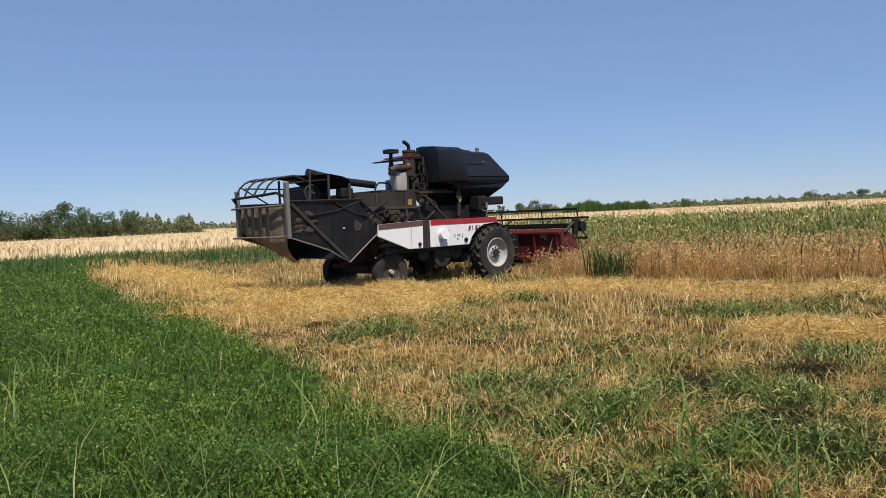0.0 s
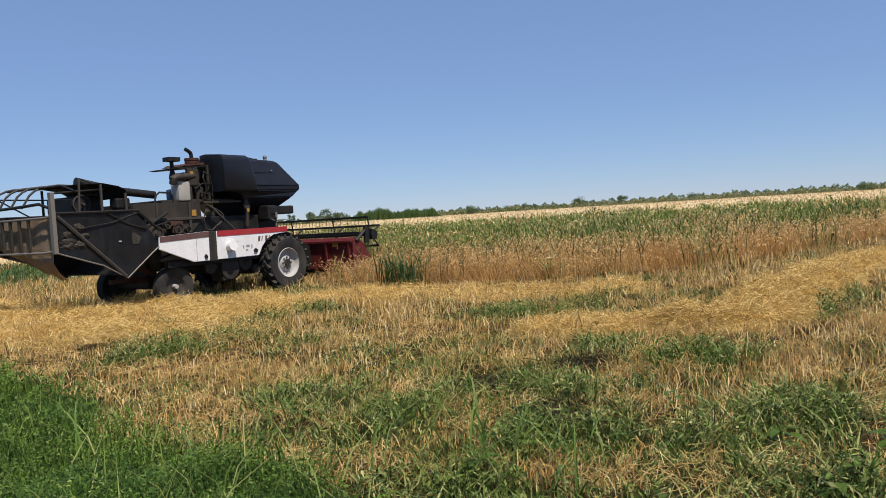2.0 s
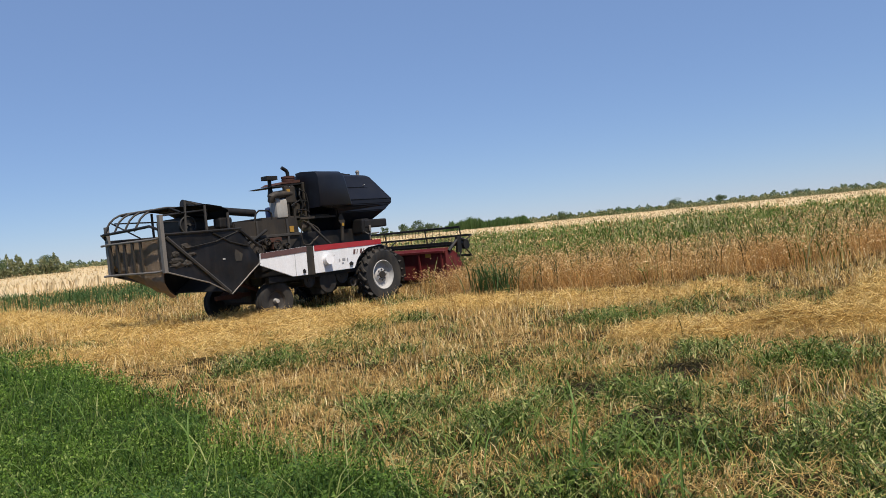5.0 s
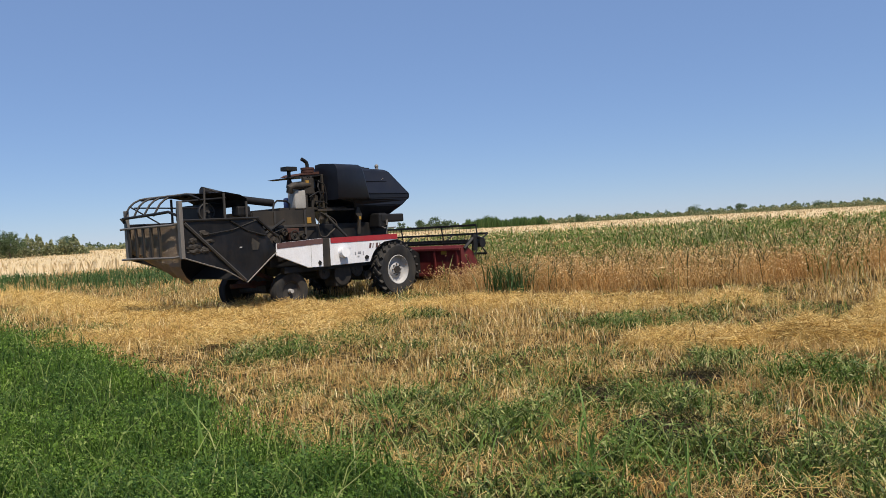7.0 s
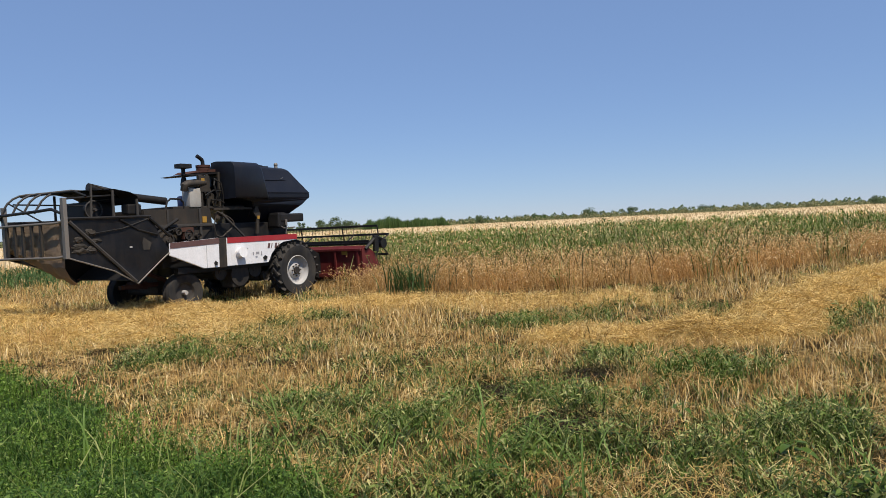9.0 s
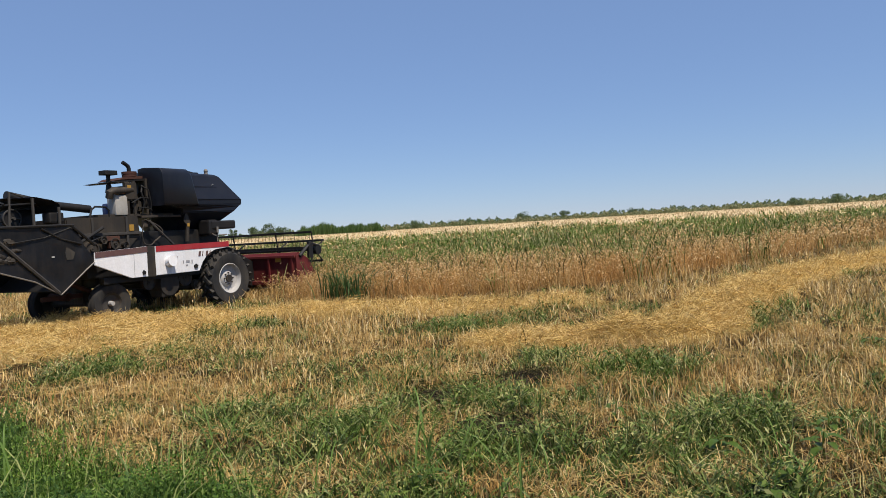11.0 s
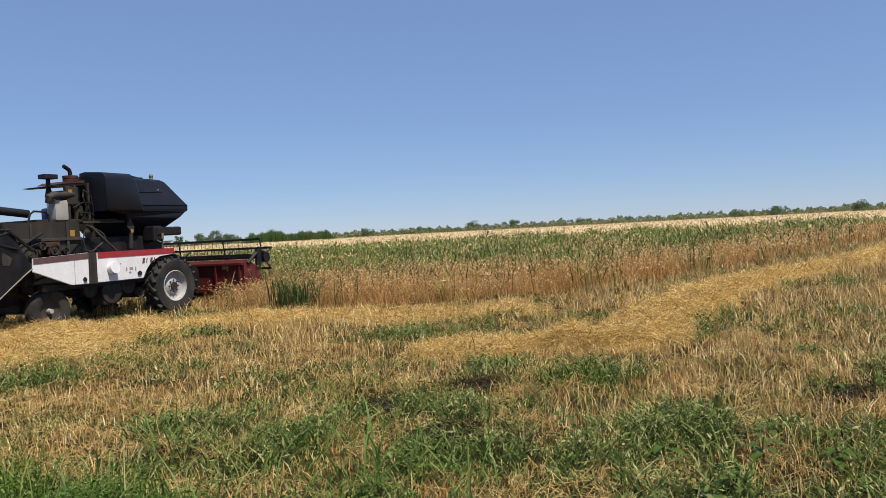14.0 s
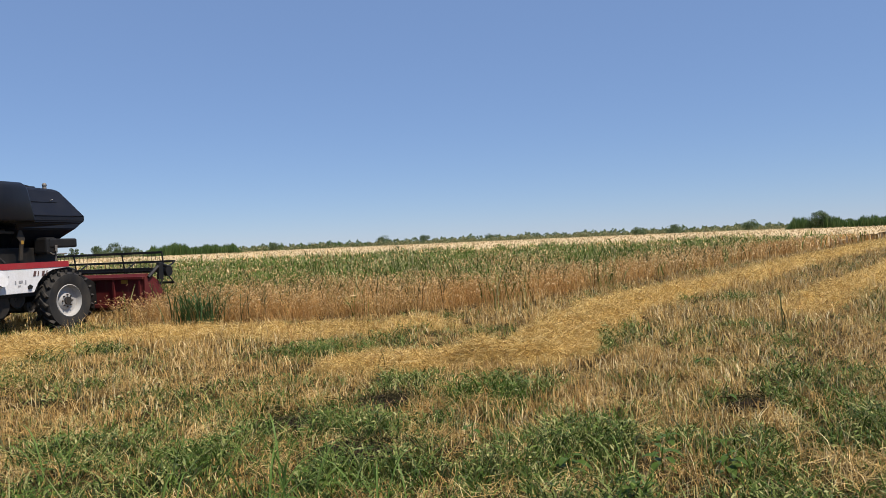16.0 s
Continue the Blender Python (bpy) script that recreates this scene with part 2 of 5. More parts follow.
def in_crop(x, y):
    near = np.interp(x, [p[0] for p in CROP_NEAR], [p[1] for p in CROP_NEAR]) + 0.3 * wobble(x, y, 1.9, 1.0) + 0.2 * wobble(x, y, 5.1, 0.5)
    left = 3.5 + 0.15 * wobble(x, y, 1.6, 3.0)
    return (y > near) & (x > left) & ~swath(x, y)


def heap(x, y):
    h = np.zeros(np.shape(x))
    for pts, w, top in WINDROWS:
        d = line_dist(x, y, pts) + 0.3 * wobble(x, y, 1.7, top * 10) + 0.2 * wobble(x, y, 4.1, top * 7)
        h = np.maximum(h, top * np.clip(1 - (d / w) ** 2, 0, 1) * (0.75 + 0.35 * wobble(x, y, 2.6, 5.0)))
    return np.maximum(h, 0)


def land(x, y):
    near = np.exp(-np.hypot(x, y - 10) / 60)
    return near * (0.035 * wobble(x, y, 1.1, 0.7) + 0.03 * wobble(x, y, 0.35, 1.9) + 0.06 * wobble(x, y, 4.3, 2.9) + 0.034 * wobble(x, y, 9.1, 0.3)) + heap(x, y)


# shaded hollows in the tangled straw, built as dark mounds
HOLLOWS = np.array([(4.05, 7.05), (2.9, 6.8), (2.85, 5.4), (6.3, 4.25)])


def bare(x, y):
    """Spots standing in for shaded hollows, where nothing grows."""
    d = np.full(np.shape(x), 9.0)
    for cx, cy in HOLLOWS:
        d = np.minimum(d, np.hypot(x - cx, (y - cy) * 1.35))
    return d + 0.08 * wobble(x, y, 6.0, 1.0) < 0.36


def greenness(x, y):
    """How thick the weeds stand in the stubble, 0 to 1."""
    g = np.clip(0.42 + 0.9 * wobble(x, y, 0.9, 6.0), 0.16, 1) * 0.6
    g = g + np.clip((9.5 - np.hypot(x, y)) / 5, 0, 1) * (0.3 + 0.25 * np.clip(x - 1, 0, 1))
    for cx, cy, cr in CLUMPS:
        d = np.hypot((x - cx) * 0.8, (y - cy) * 1.25) / cr
        g = np.maximum(g, 1.15 * np.exp(-d ** 4))
    g = g * (0.62 + 0.75 * wobble(x, y, 3.7, 1.4) + 0.35 * wobble(x, y, 8.0, 0.4))
    return np.clip(g * (heap(x, y) < 0.06) * ~bare(x, y), 0, 1)


# ---- vegetation meshes ----
RNG = np.random.default_rng(7)


def mesh_of(name, verts, tris, material, label, category, kind="stuff"):
    me = bpy.data.meshes.new(name)
    n, k = len(verts), len(tris)
    me.vertices.add(n)
    me.vertices.foreach_set("co", np.ascontiguousarray(verts, dtype=np.float32).ravel())
    me.loops.add(k * 3)
    me.loops.foreach_set("vertex_index", np.ascontiguousarray(tris, dtype=np.int32).ravel())
    me.polygons.add(k)
    me.polygons.foreach_set("loop_start", np.arange(0, k * 3, 3, dtype=np.int32))
    me.update(calc_edges=True)
    me.materials.append(material)
    ob = new(name, me)
    return tagged(ob, label, category, kind=kind)


def scatter(rho, r0, r1, knee, power, a0=-37.0, a1=67.0, most=None):
    """Places seen from the standpoint: rho per square metre up to the knee distance, thinning out beyond."""
    a0, a1 = radians(a0), radians(a1)
    rs = np.linspace(r0, r1, 4000)
    dens = rho * np.minimum(1, (knee / rs) ** power) * rs
    cum = np.concatenate([[0], np.cumsum((dens[1:] + dens[:-1]) / 2 * np.diff(rs))])
    n = int(cum[-1] * (a1 - a0))
    r = np.interp(RNG.random(n) * cum[-1], cum, rs)
    a = RNG.uniform(a0, a1, n)
    return r * np.sin(a), r * np.cos(a)


def blades(x, y, z, h, w, lean, az=None, arch=0.35):
    """Tapered blades of three faces: width w, leaning over by lean at the tip."""
    n = len(x)
    az = RNG.uniform(0, 2 * np.pi, n) if az is None else az
    turn = RNG.uniform(0, np.pi, n)
    sx, sy = np.cos(turn) * w / 2, np.sin(turn) * w / 2
    lx, ly = np.cos(az) * lean, np.sin(az) * lean
    b = np.stack([x, y, z], 1)
    s = np.stack([sx, sy, np.zeros(n)], 1)
    mid = b + np.stack([lx * arch, ly * arch, h * 0.6], 1)
    tip = b + np.stack([lx, ly, h * np.ones(n)], 1)
    v = np.stack([b - s * 0.8, b + s * 0.8, mid - s, mid + s, tip], 1).reshape(-1, 3)
    o = (np.arange(n) * 5)[:, None, None]
    t = (np.array([[0, 1, 3], [0, 3, 2], [2, 3, 4]])[None] + o).reshape(-1, 3)
    return v, t


def slivers(x, y, z, length, w, tilt=0.25):
    """Straws and leaflets lying at all angles: slim diamonds of two faces."""
    n = len(x)
    a = RNG.uniform(0, 2 * np.pi, n)
    e = RNG.normal(0, tilt, n)
    d = np.stack([np.cos(a) * np.cos(e), np.sin(a) * np.cos(e), np.sin(e)], 1) * (length / 2)[:, None]
    r = RNG.normal(0, 1, (n, 3))
    s = np.cross(d, r)
    s = s / (np.linalg.norm(s, axis=1, keepdims=True) + 1e-9) * (w / 2)[:, None]
    c = np.stack([x, y, z], 1)
    v = np.stack([c - d - s * 0.5, c - d + s * 0.5, c + d + s * 0.5, c + d - s * 0.5], 1).reshape(-1, 3)
    o = (np.arange(n) * 4)[:, None, None]
    return v, (np.array([[0, 1, 2], [0, 2, 3]])[None] + o).reshape(-1, 3)


def leaflets(x, y, z, length, w, flat=0.6):
    """Small leaves of two faces with a fold, pointed at both ends."""
    n = len(x)
    a = RNG.uniform(0, 2 * np.pi, n)
    e = RNG.normal(0.2, flat, n)
    d = np.stack([np.cos(a) * np.cos(e), np.sin(a) * np.cos(e), np.sin(e)], 1)
    s = np.stack([-np.sin(a), np.cos(a), RNG.normal(0, 0.5, n)], 1)
    c = np.stack([x, y, z], 1)
    L, W = length[:, None] / 2, w[:, None] / 2
    v = np.stack([c - d * L, c + s * W, c + d * L, c - s * W + np.array([0, 0, 1]) * W * 0.4], 1).reshape(-1, 3)
    o = (np.arange(n) * 4)[:, None, None]
    return v, (np.array([[0, 1, 2], [0, 2, 3]])[None] + o).reshape(-1, 3)


def stalks(x, y, z, h, w, lean):
    """Wheat: a thin stem, a drooping spindle of an ear and a dry leaf, one piece each."""
    n = len(x)
    az = RNG.uniform(0, 2 * np.pi, n)
    v1, t1 = blades(x, y, z, h, w, lean, az, 0.3)
    hx, hy = x + np.cos(az) * lean, y + np.sin(az) * lean
    el = RNG.uniform(0.07, 0.11, n) * (w / w.mean()) ** 0.5
    droop = RNG.uniform(-0.5, 0.9, n)
    d = np.stack([np.cos(az) * np.cos(droop), np.sin(az) * np.cos(droop), np.sin(droop)], 1)
    s = np.stack([-np.sin(az), np.cos(az), np.zeros(n)], 1) * (w * 1.6)[:, None]
    u = np.cross(d, s)
    b = np.stack([hx, hy, z + h * 0.985], 1)
    m = b + d * (el * 0.4)[:, None]
    v2 = np.stack([b, m + s, m + u, m - s, m - u, b + d * el[:, None]], 1).reshape(-1, 3)
    o = (np.arange(n) * 6)[:, None, None]
    t2 = (np.array([[0, 1, 2], [0, 3, 4], [5, 1, 4], [5, 2, 3]])[None] + o).reshape(-1, 3)
    return (v1, t1), (v2, t2)


def join(*sets):
    vs, ts, o = [], [], 0
    for v, t in sets:
        vs.append(v)
        ts.append(t + o)
        o += len(v)
    return np.concatenate(vs), np.concatenate(ts)


# ---- the ground: one sheet out to the horizon ----
def spread(lo, hi, step, reach):
    inner = np.arange(lo, hi + step / 2, step)
    out, d, v = [], step, 0.0
    while v < reach:
        d *= 1.28
        v += d
        out.append(v)
    out = np.array(out)
    return np.concatenate([lo - out[::-1], inner, hi + out])


gx, gy = spread(-14, 27, 0.16, 2600), spread(1.5, 26, 0.16, 2600)
GX, GY = np.meshgrid(gx, gy)
fx, fy = GX.ravel(), GY.ravel()
nx, ny = len(gx), len(gy)
idx = np.arange(nx * ny).reshape(ny, nx)
q0, q1, q2, q3 = idx[:-1, :-1].ravel(), idx[:-1, 1:].ravel(), idx[1:, 1:].ravel(), idx[1:, :-1].ravel()
ground = mesh_of("ground", np.stack([fx, fy, land(fx, fy)], 1), np.concatenate([np.stack([q0, q1, q2], 1), np.stack([q0, q2, q3], 1)]),
                 ground_material(), "flat harvested field, straw litter over brown soil", "ground", "structure")
cover = ground.data.color_attributes.new("cover", "FLOAT_COLOR", "POINT")
vals = np.ones((nx * ny, 4), dtype=np.float32)
vals[:, 0] = np.maximum(in_green(fx, fy) * 0.9, 0.5 * greenness(fx, fy))
vals[:, 1] = np.clip(heap(fx, fy) / 0.1, 0, 1)
vals[:, 2] = 0
cover.data.foreach_set("color", vals.ravel())
for p in ground.data.polygons:
    p.use_smooth = True

# ---- part helpers ----
def part(name, bm, material, parent, label="", smooth=False):
    me = bpy.data.meshes.new(name)
    bmesh.ops.recalc_face_normals(bm, faces=bm.faces)
    bm.to_mesh(me)
    bm.free()
    me.materials.append(material)
    if smooth:
        me.polygons.foreach_set("use_smooth", [True] * len(me.polygons))
        me.set_sharp_from_angle(angle=radians(38))
    ob = new(name, me)
    ob.parent = parent
    if label:
        ob["label"] = label
    return ob


def box(bm, x0, x1, y0, y1, z0, z1, bevel=0.012, m=None):
    r = bmesh.ops.create_cube(bm, size=1, matrix=Matrix.LocRotScale(((x0 + x1) / 2, (y0 + y1) / 2, (z0 + z1) / 2), None, (abs(x1 - x0), abs(y1 - y0), abs(z1 - z0))))
    vs = r["verts"]
    if m:
        bmesh.ops.transform(bm, matrix=m, verts=vs)
    if bevel:
        es = list({e for v in vs for e in v.link_edges})
        bmesh.ops.bevel(bm, geom=es, offset=bevel, segments=2, affect="EDGES", profile=0.6)
    return bm


def cyl(bm, p, q, r, n=14, r2=None, caps=True):
    p, q = Vector(p), Vector(q)
    d = q - p
    m = Matrix.Translation((p + q) / 2) @ d.to_track_quat("Z", "Y").to_matrix().to_4x4()
    bmesh.ops.create_cone(bm, cap_ends=caps, segments=n, radius1=r, radius2=r if r2 is None else r2, depth=d.length, matrix=m)
    return bm


def tube(bm, pts, r, n=8):
    """A bent pipe through the points."""
    pts = [Vector(p) for p in pts]
    rings = []
    side = None
    for i, p in enumerate(pts):
        d = (pts[min(i + 1, len(pts) - 1)] - pts[max(i - 1, 0)]).normalized()
        if side is None:
            side = d.orthogonal().normalized()
        side = (side - d * side.dot(d)).normalized()
        up = d.cross(side)
        rings.append([bm.verts.new(p + (side * math.cos(a) + up * math.sin(a)) * r) for a in (2 * math.pi * k / n for k in range(n))])
    for a, b in zip(rings[:-1], rings[1:]):
        for k in range(n):
            bm.faces.new((a[k], a[(k + 1) % n], b[(k + 1) % n], b[k]))
    bm.faces.new(rings[0][::-1])
    bm.faces.new(rings[-1])
    return bm


def arc(p, q, bulge, n=8):
    """Points from p to q on a curve that bows by the vector bulge."""
    p, q, b = Vector(p), Vector(q), Vector(bulge)
    return [p.lerp(q, k / n) + b * math.sin(math.pi * k / n) for k in range(n + 1)]


def prism(bm, profile, y0, y1, bevel=0.0):
    """An outline in x and z, drawn out along y."""
    a = [bm.verts.new((x, y0, z)) for x, z in profile]
    b = [bm.verts.new((x, y1, z)) for x, z in profile]
    n = len(profile)
    fs = [bm.faces.new(a), bm.faces.new(b[::-1])]
    for k in range(n):
        fs.append(bm.faces.new((a[k], b[k], b[(k + 1) % n], a[(k + 1) % n])))
    if bevel:
        bmesh.ops.bevel(bm, geom=list({e for f in fs for e in f.edges}), offset=bevel, segments=2, affect="EDGES")
    return bm


def lathe(bm, profile, cy=0.0, cx=0.0, cz=0.0, n=36):
    """A ring turned round the y axis: profile of (radius, y)."""
    rings = []
    for k in range(n):
        a = 2 * math.pi * k / n
        rings.append([bm.verts.new((cx + r * math.cos(a), cy + y, cz + r * math.sin(a))) for r, y in profile])
    for k in range(n):
        a, b = rings[k], rings[(k + 1) % n]
        for i in range(len(profile) - 1):
            bm.faces.new((a[i], a[i + 1], b[i + 1], b[i]))
    return bm


def loft(bm, loops):
    vs = [[bm.verts.new(p) for p in lp] for lp in loops]
    for a, b in zip(vs[:-1], vs[1:]):
        n = len(a)
        for k in range(n):
            bm.faces.new((a[k], a[(k + 1) % n], b[(k + 1) % n], b[k]))
    bm.faces.new(vs[0][::-1])
    bm.faces.new(vs[-1])
    return bm


def B():
    return bmesh.new()


# ---- the combine harvester: x ahead, y to its left ----
def drive_wheel(parent, x, y, z, r, width, out):
    """Lugged tyre, dished rim and hub. out: -1 or 1, the side that faces outwards."""
    bm = B()
    w = width / 2
    lathe(bm, [(r * 0.52, -w * 0.8), (r * 0.68, -w), (r * 0.88, -w * 0.98), (r * 0.95, -w * 0.7), (r * 0.96, 0), (r * 0.95, w * 0.7), (r * 0.88, w * 0.98), (r * 0.68, w), (r * 0.52, w * 0.8), (r * 0.52, -w * 0.8)], y, x, z, 40)
    tyre = part("front_wheel", bm, M_TYRE, parent, "black lugged tractor tyre on a pale rim", True)
    bm = B()
    box(bm, -0.0375, 0.0375, -w * 0.62, w * 0.62, -0.025, 0.025, 0)
    first = part("lug", bm, M_TYRE, tyre)
    for k in range(20):
        for s in (-1, 1):
            a = 2 * math.pi * (k + (0.5 if s > 0 else 0)) / 20
            m = Matrix.Translation((x, y, z)) @ Matrix.Rotation(a, 4, "Y") @ Matrix.Translation((r * 0.965, s * w * 0.5, 0)) @ Matrix.Rotation(s * 0.75, 4, "X")
            if first.matrix_basis == Matrix.Identity(4):
                first.matrix_basis = m
            else:
                lug = new("lug", first.data)
                lug.parent = tyre
                lug.matrix_basis = m
    bm = B()
    lathe(bm, [(r * 0.54, out * w * 0.82), (r * 0.52, out * w * 0.88), (r * 0.49, out * w * 0.55), (r * 0.45, out * w * 0.3), (r * 0.3, out * w * 0.2), (r * 0.24, out * w * 0.45), (r * 0.2, out * w * 0.5), (0.01, out * w * 0.5)], y, x, z, 32)
    rim = part("rim", bm, M_RIM, tyre, "pale grey dished steel rim", True)
    bm = B()
    cyl(bm, (x, y + out * w * 0.4, z), (x, y + out * w * 0.72, z), r * 0.13, 14)
    for k in range(8):
        a = 2 * math.pi * k / 8
        c = Vector((x + r * 0.2 * math.cos(a), y + out * w * 0.48, z + r * 0.2 * math.sin(a)))
        cyl(bm, c, c + Vector((0, out * 0.035, 0)), 0.018, 6)
    part("hub", bm, M_ENG, rim, "dark bolted wheel hub")
    return tyre


def steer_wheel(parent, x, y, z, r, width, out, turn):
    bm = B()
    w = width / 2
    lathe(bm, [(r * 0.5, -w * 0.7), (r * 0.72, -w), (r * 0.9, -w * 0.92), (r * 0.985, -w * 0.55), (r, -w * 0.3), (r * 0.97, -w * 0.22), (r * 0.97, -w * 0.1), (r, 0), (r * 0.97, w * 0.1), (r * 0.97, w * 0.22), (r, w * 0.3),
               (r * 0.985, w * 0.55), (r * 0.9, w * 0.92), (r * 0.72, w), (r * 0.5, w * 0.7), (r * 0.5, -w * 0.7)], 0, 0, 0, 34)
    tyre = part("rear_wheel", bm, M_TYRE, parent, "worn dusty steering tyre", True)
    tyre.matrix_basis = pose(x, y, z, 0, 0, turn)
    bm = B()
    lathe(bm, [(r * 0.53, out * w * 0.6), (r * 0.5, out * w * 0.68), (r * 0.42, out * w * 0.25), (r * 0.2, out * w * 0.15), (r * 0.01, out * w * 0.15)], 0, 0, 0, 26)
    rim = part("rim", bm, M_RAIL, tyre, "dusty grey steel rim", True)
    bm = B()
    cyl(bm, (0, out * w * 0.25, 0), (0, out * w * 0.95, 0), r * 0.13, 12, r * 0.1)
    part("hub", bm, M_RIM, rim, "pale hub cap")
    return tyre


def combine():
    c = tagged(new("combine_harvester"), "old dark combine harvester, white side panels, red header, straw collector", "combine harvester")
    R = -1.35  # right side
    # right and left body panels
    for s in (-1, 1):
        y0, y1 = s * 1.31, s * 1.35
        bm = B()
        prof = [(0.74, 0.95), (2.02, 0.95), (2.12, 1.16), (2.3, 1.34), (2.55, 1.44), (3.02, 1.46), (3.02, 1.605), (0.76, 1.605)]
        prism(bm, prof, y0, y1, 0.01)
        p = part("side_panel", bm, M_WHITE, c, "white sheet-metal side panel with a red stripe")
        bm = B()
        prism(bm, [(0.77, 1.478), (3.015, 1.478), (3.015, 1.608), (0.77, 1.608)], s * 1.353, s * 1.359)
        part("stripe", bm, M_REDS, p, "dark red painted stripe")
        if s < 0:
            bm = B()
            cyl(bm, (1.12, R, 1.23), (1.12, R - 0.13, 1.25), 0.125, 24)
            part("cap", bm, M_WHITE, p, "round white cover", True)
            for k, wide in enumerate((1, 0, 1, 0)):
                x = 2.0 + k * 0.115
                bm = B()
                prism(bm, [(x, 1.30), (x + 0.024 + 0.04 * wide, 1.30), (x + 0.052 + 0.04 * wide, 1.415), (x + 0.028, 1.415)], R - 0.004, R - 0.009)
                part("maker_mark", bm, M_DARKS, p, "dark slanted mark")
            for x, z, w, h in ((1.52, 1.16, 0.03, 0.07), (1.62, 1.18, 0.10, 0.05), (1.78, 1.14, 0.03, 0.09), (1.6, 1.1, 0.06, 0.03), (1.36, 1.32, 0.02, 0.02)):
                bm = B()
                prism(bm, [(x, z), (x + w, z), (x + w, z + h), (x, z + h)], R - 0.004, R - 0.008)
                part("scuff_mark", bm, M_SLOT, p, "grey worn mark")
            bm = B()
            prism(bm, [(1.85, 1.03), (1.94, 1.03), (1.96, 1.09), (1.9, 1.13), (1.84, 1.09)], R - 0.004, R - 0.03)
            part("latch", bm, M_BLACK, p, "black panel latch")
        bm = B()
        prism(bm, [(-0.8, 1.29), (-0.78, 1.56), (0.54, 1.615), (0.52, 0.945), (0.08, 0.95)], y0, y1, 0.01)
        p = part("rear_side_panel", bm, M_WHITE, c, "white tapering rear panel with a dark stripe")
        bm = B()
        prism(bm, [(-0.78, 1.44), (-0.775, 1.56), (0.535, 1.612), (0.535, 1.487)], s * 1.353, s * 1.359)
        part("stripe", bm, M_DARKS, p, "faded dark stripe")
        bm = B()
        prism(bm, [(0.16, 0.96), (0.168, 0.96), (0.178, 1.5), (0.17, 1.5)], s * 1.352, s * 1.356)
        part("seam", bm, M_SLOT, p, "panel joint")
        bm = B()
        prism(bm, [(0.37, 1.0), (0.44, 1.0), (0.45, 1.06), (0.40, 1.1), (0.36, 1.06)], s * 1.353, s * 1.375)
        part("latch", bm, M_BLACK, p, "black panel latch")
        bm = B()
        box(bm, 0.53, 0.75, s * 1.22, s * 1.345, 0.93, 1.61, 0.015)
        part("panel_post", bm, M_SHEET, c, "dusty brown upright between the panels")
    # inner body and frame
    bm = B()
    box(bm, -0.7, 3.1, -0.95, 0.95, 1.0, 1.95, 0.03)
    part("thresher_body", bm, M_BLACK, c, "black thresher housing")
    bm = B()
    box(bm, -0.5, 3.3, -1.2, -1.05, 0.86, 1.0, 0.01)
    box(bm, -0.5, 3.3, 1.05, 1.2, 0.86, 1.0, 0.01)
    part("chassis_beam", bm, M_BLACK, c, "black frame rails")
    bm = B()
    cyl(bm, (-0.24, -0.85, 0.45), (-0.3, 0.85, 0.45), 0.075, 12)
    box(bm, -0.39, -0.15, -0.3, 0.3, 0.42, 1.05, 0.02)
    cyl(bm, (-0.06, -0.75, 0.5), (-0.1, 0.75, 0.5), 0.025, 8)
    part("rear_axle", bm, M_ENG, c, "dusty steering axle")
    bm = B()
    cyl(bm, (2.9, -1.2, 0.7), (2.9, 1.2, 0.7), 0.16, 16)
    box(bm, 2.5, 3.2, -0.5, 0.5, 0.45, 1.05, 0.05)
    part("front_axle", bm, M_BLACK, c, "black drive axle and gearbox")
    bm = B()
    box(bm, 1.0, 2.0, -0.8, 0.8, 0.62, 1.02, 0.08)
    part("belly_pan", bm, M_BLACK, c, "black sieve pan")
    bm = B()
    cyl(bm, (1.25, -1.18, 0.72), (1.25, -0.7, 0.72), 0.27, 22)
    box(bm, 1.02, 1.42, -1.16, -0.75, 0.42, 0.72, 0.05)
    part("fan_housing", bm, M_SHEET, c, "grey dusty blower housing", True)
    bm = B()
    box(bm, -0.35, 1.4, -0.75, 0.75, 0.78, 1.05, 0.04)
    part("sieve_box", bm, M_BLACK, c, "black sieve box")
    for x, z, r in ((1.75, 0.82, 0.2), (2.1, 0.62, 0.12), (0.7, 0.8, 0.17)):
        bm = B()
        lathe(bm, [(0.02, -0.05), (r * 0.3, -0.05), (r * 0.32, -0.03), (r * 0.85, -0.02), (r, -0.05), (r, 0.04), (r * 0.3, 0.05), (0.02, 0.05)], -1.1, x, z, 24)
        part("drive_pulley", bm, M_ENG, c, "dark drive pulley", True)
    # straw walker hood
    bm = B()
    prism(bm, [(-1.12, 1.55), (-1.12, 2.29), (0.66, 2.315), (0.70, 1.87), (0.4, 1.6)], -0.98, 0.98, 0.02)
    part("straw_hood", bm, M_SHEET, c, "dusty grey-brown sheet hood over the straw walkers")
    bm = B()
    box(bm, -1.12, 0.68, -1.03, -0.98, 1.9, 1.96, 0.008)
    box(bm, 0.3, 0.36, -1.02, -0.98, 1.6, 2.3, 0.006)
    box(bm, -0.55, -0.5, -1.01, -0.98, 1.6, 2.28, 0.006)
    part("hood_rib", bm, M_RAIL, c, "dusty pressed ribs")
    bm = B()
    box(bm, 0.40, 0.52, -1.0, -0.985, 1.98, 2.12, 0.004)
    part("warning_plate", bm, M_YEL, c, "small yellow plate")
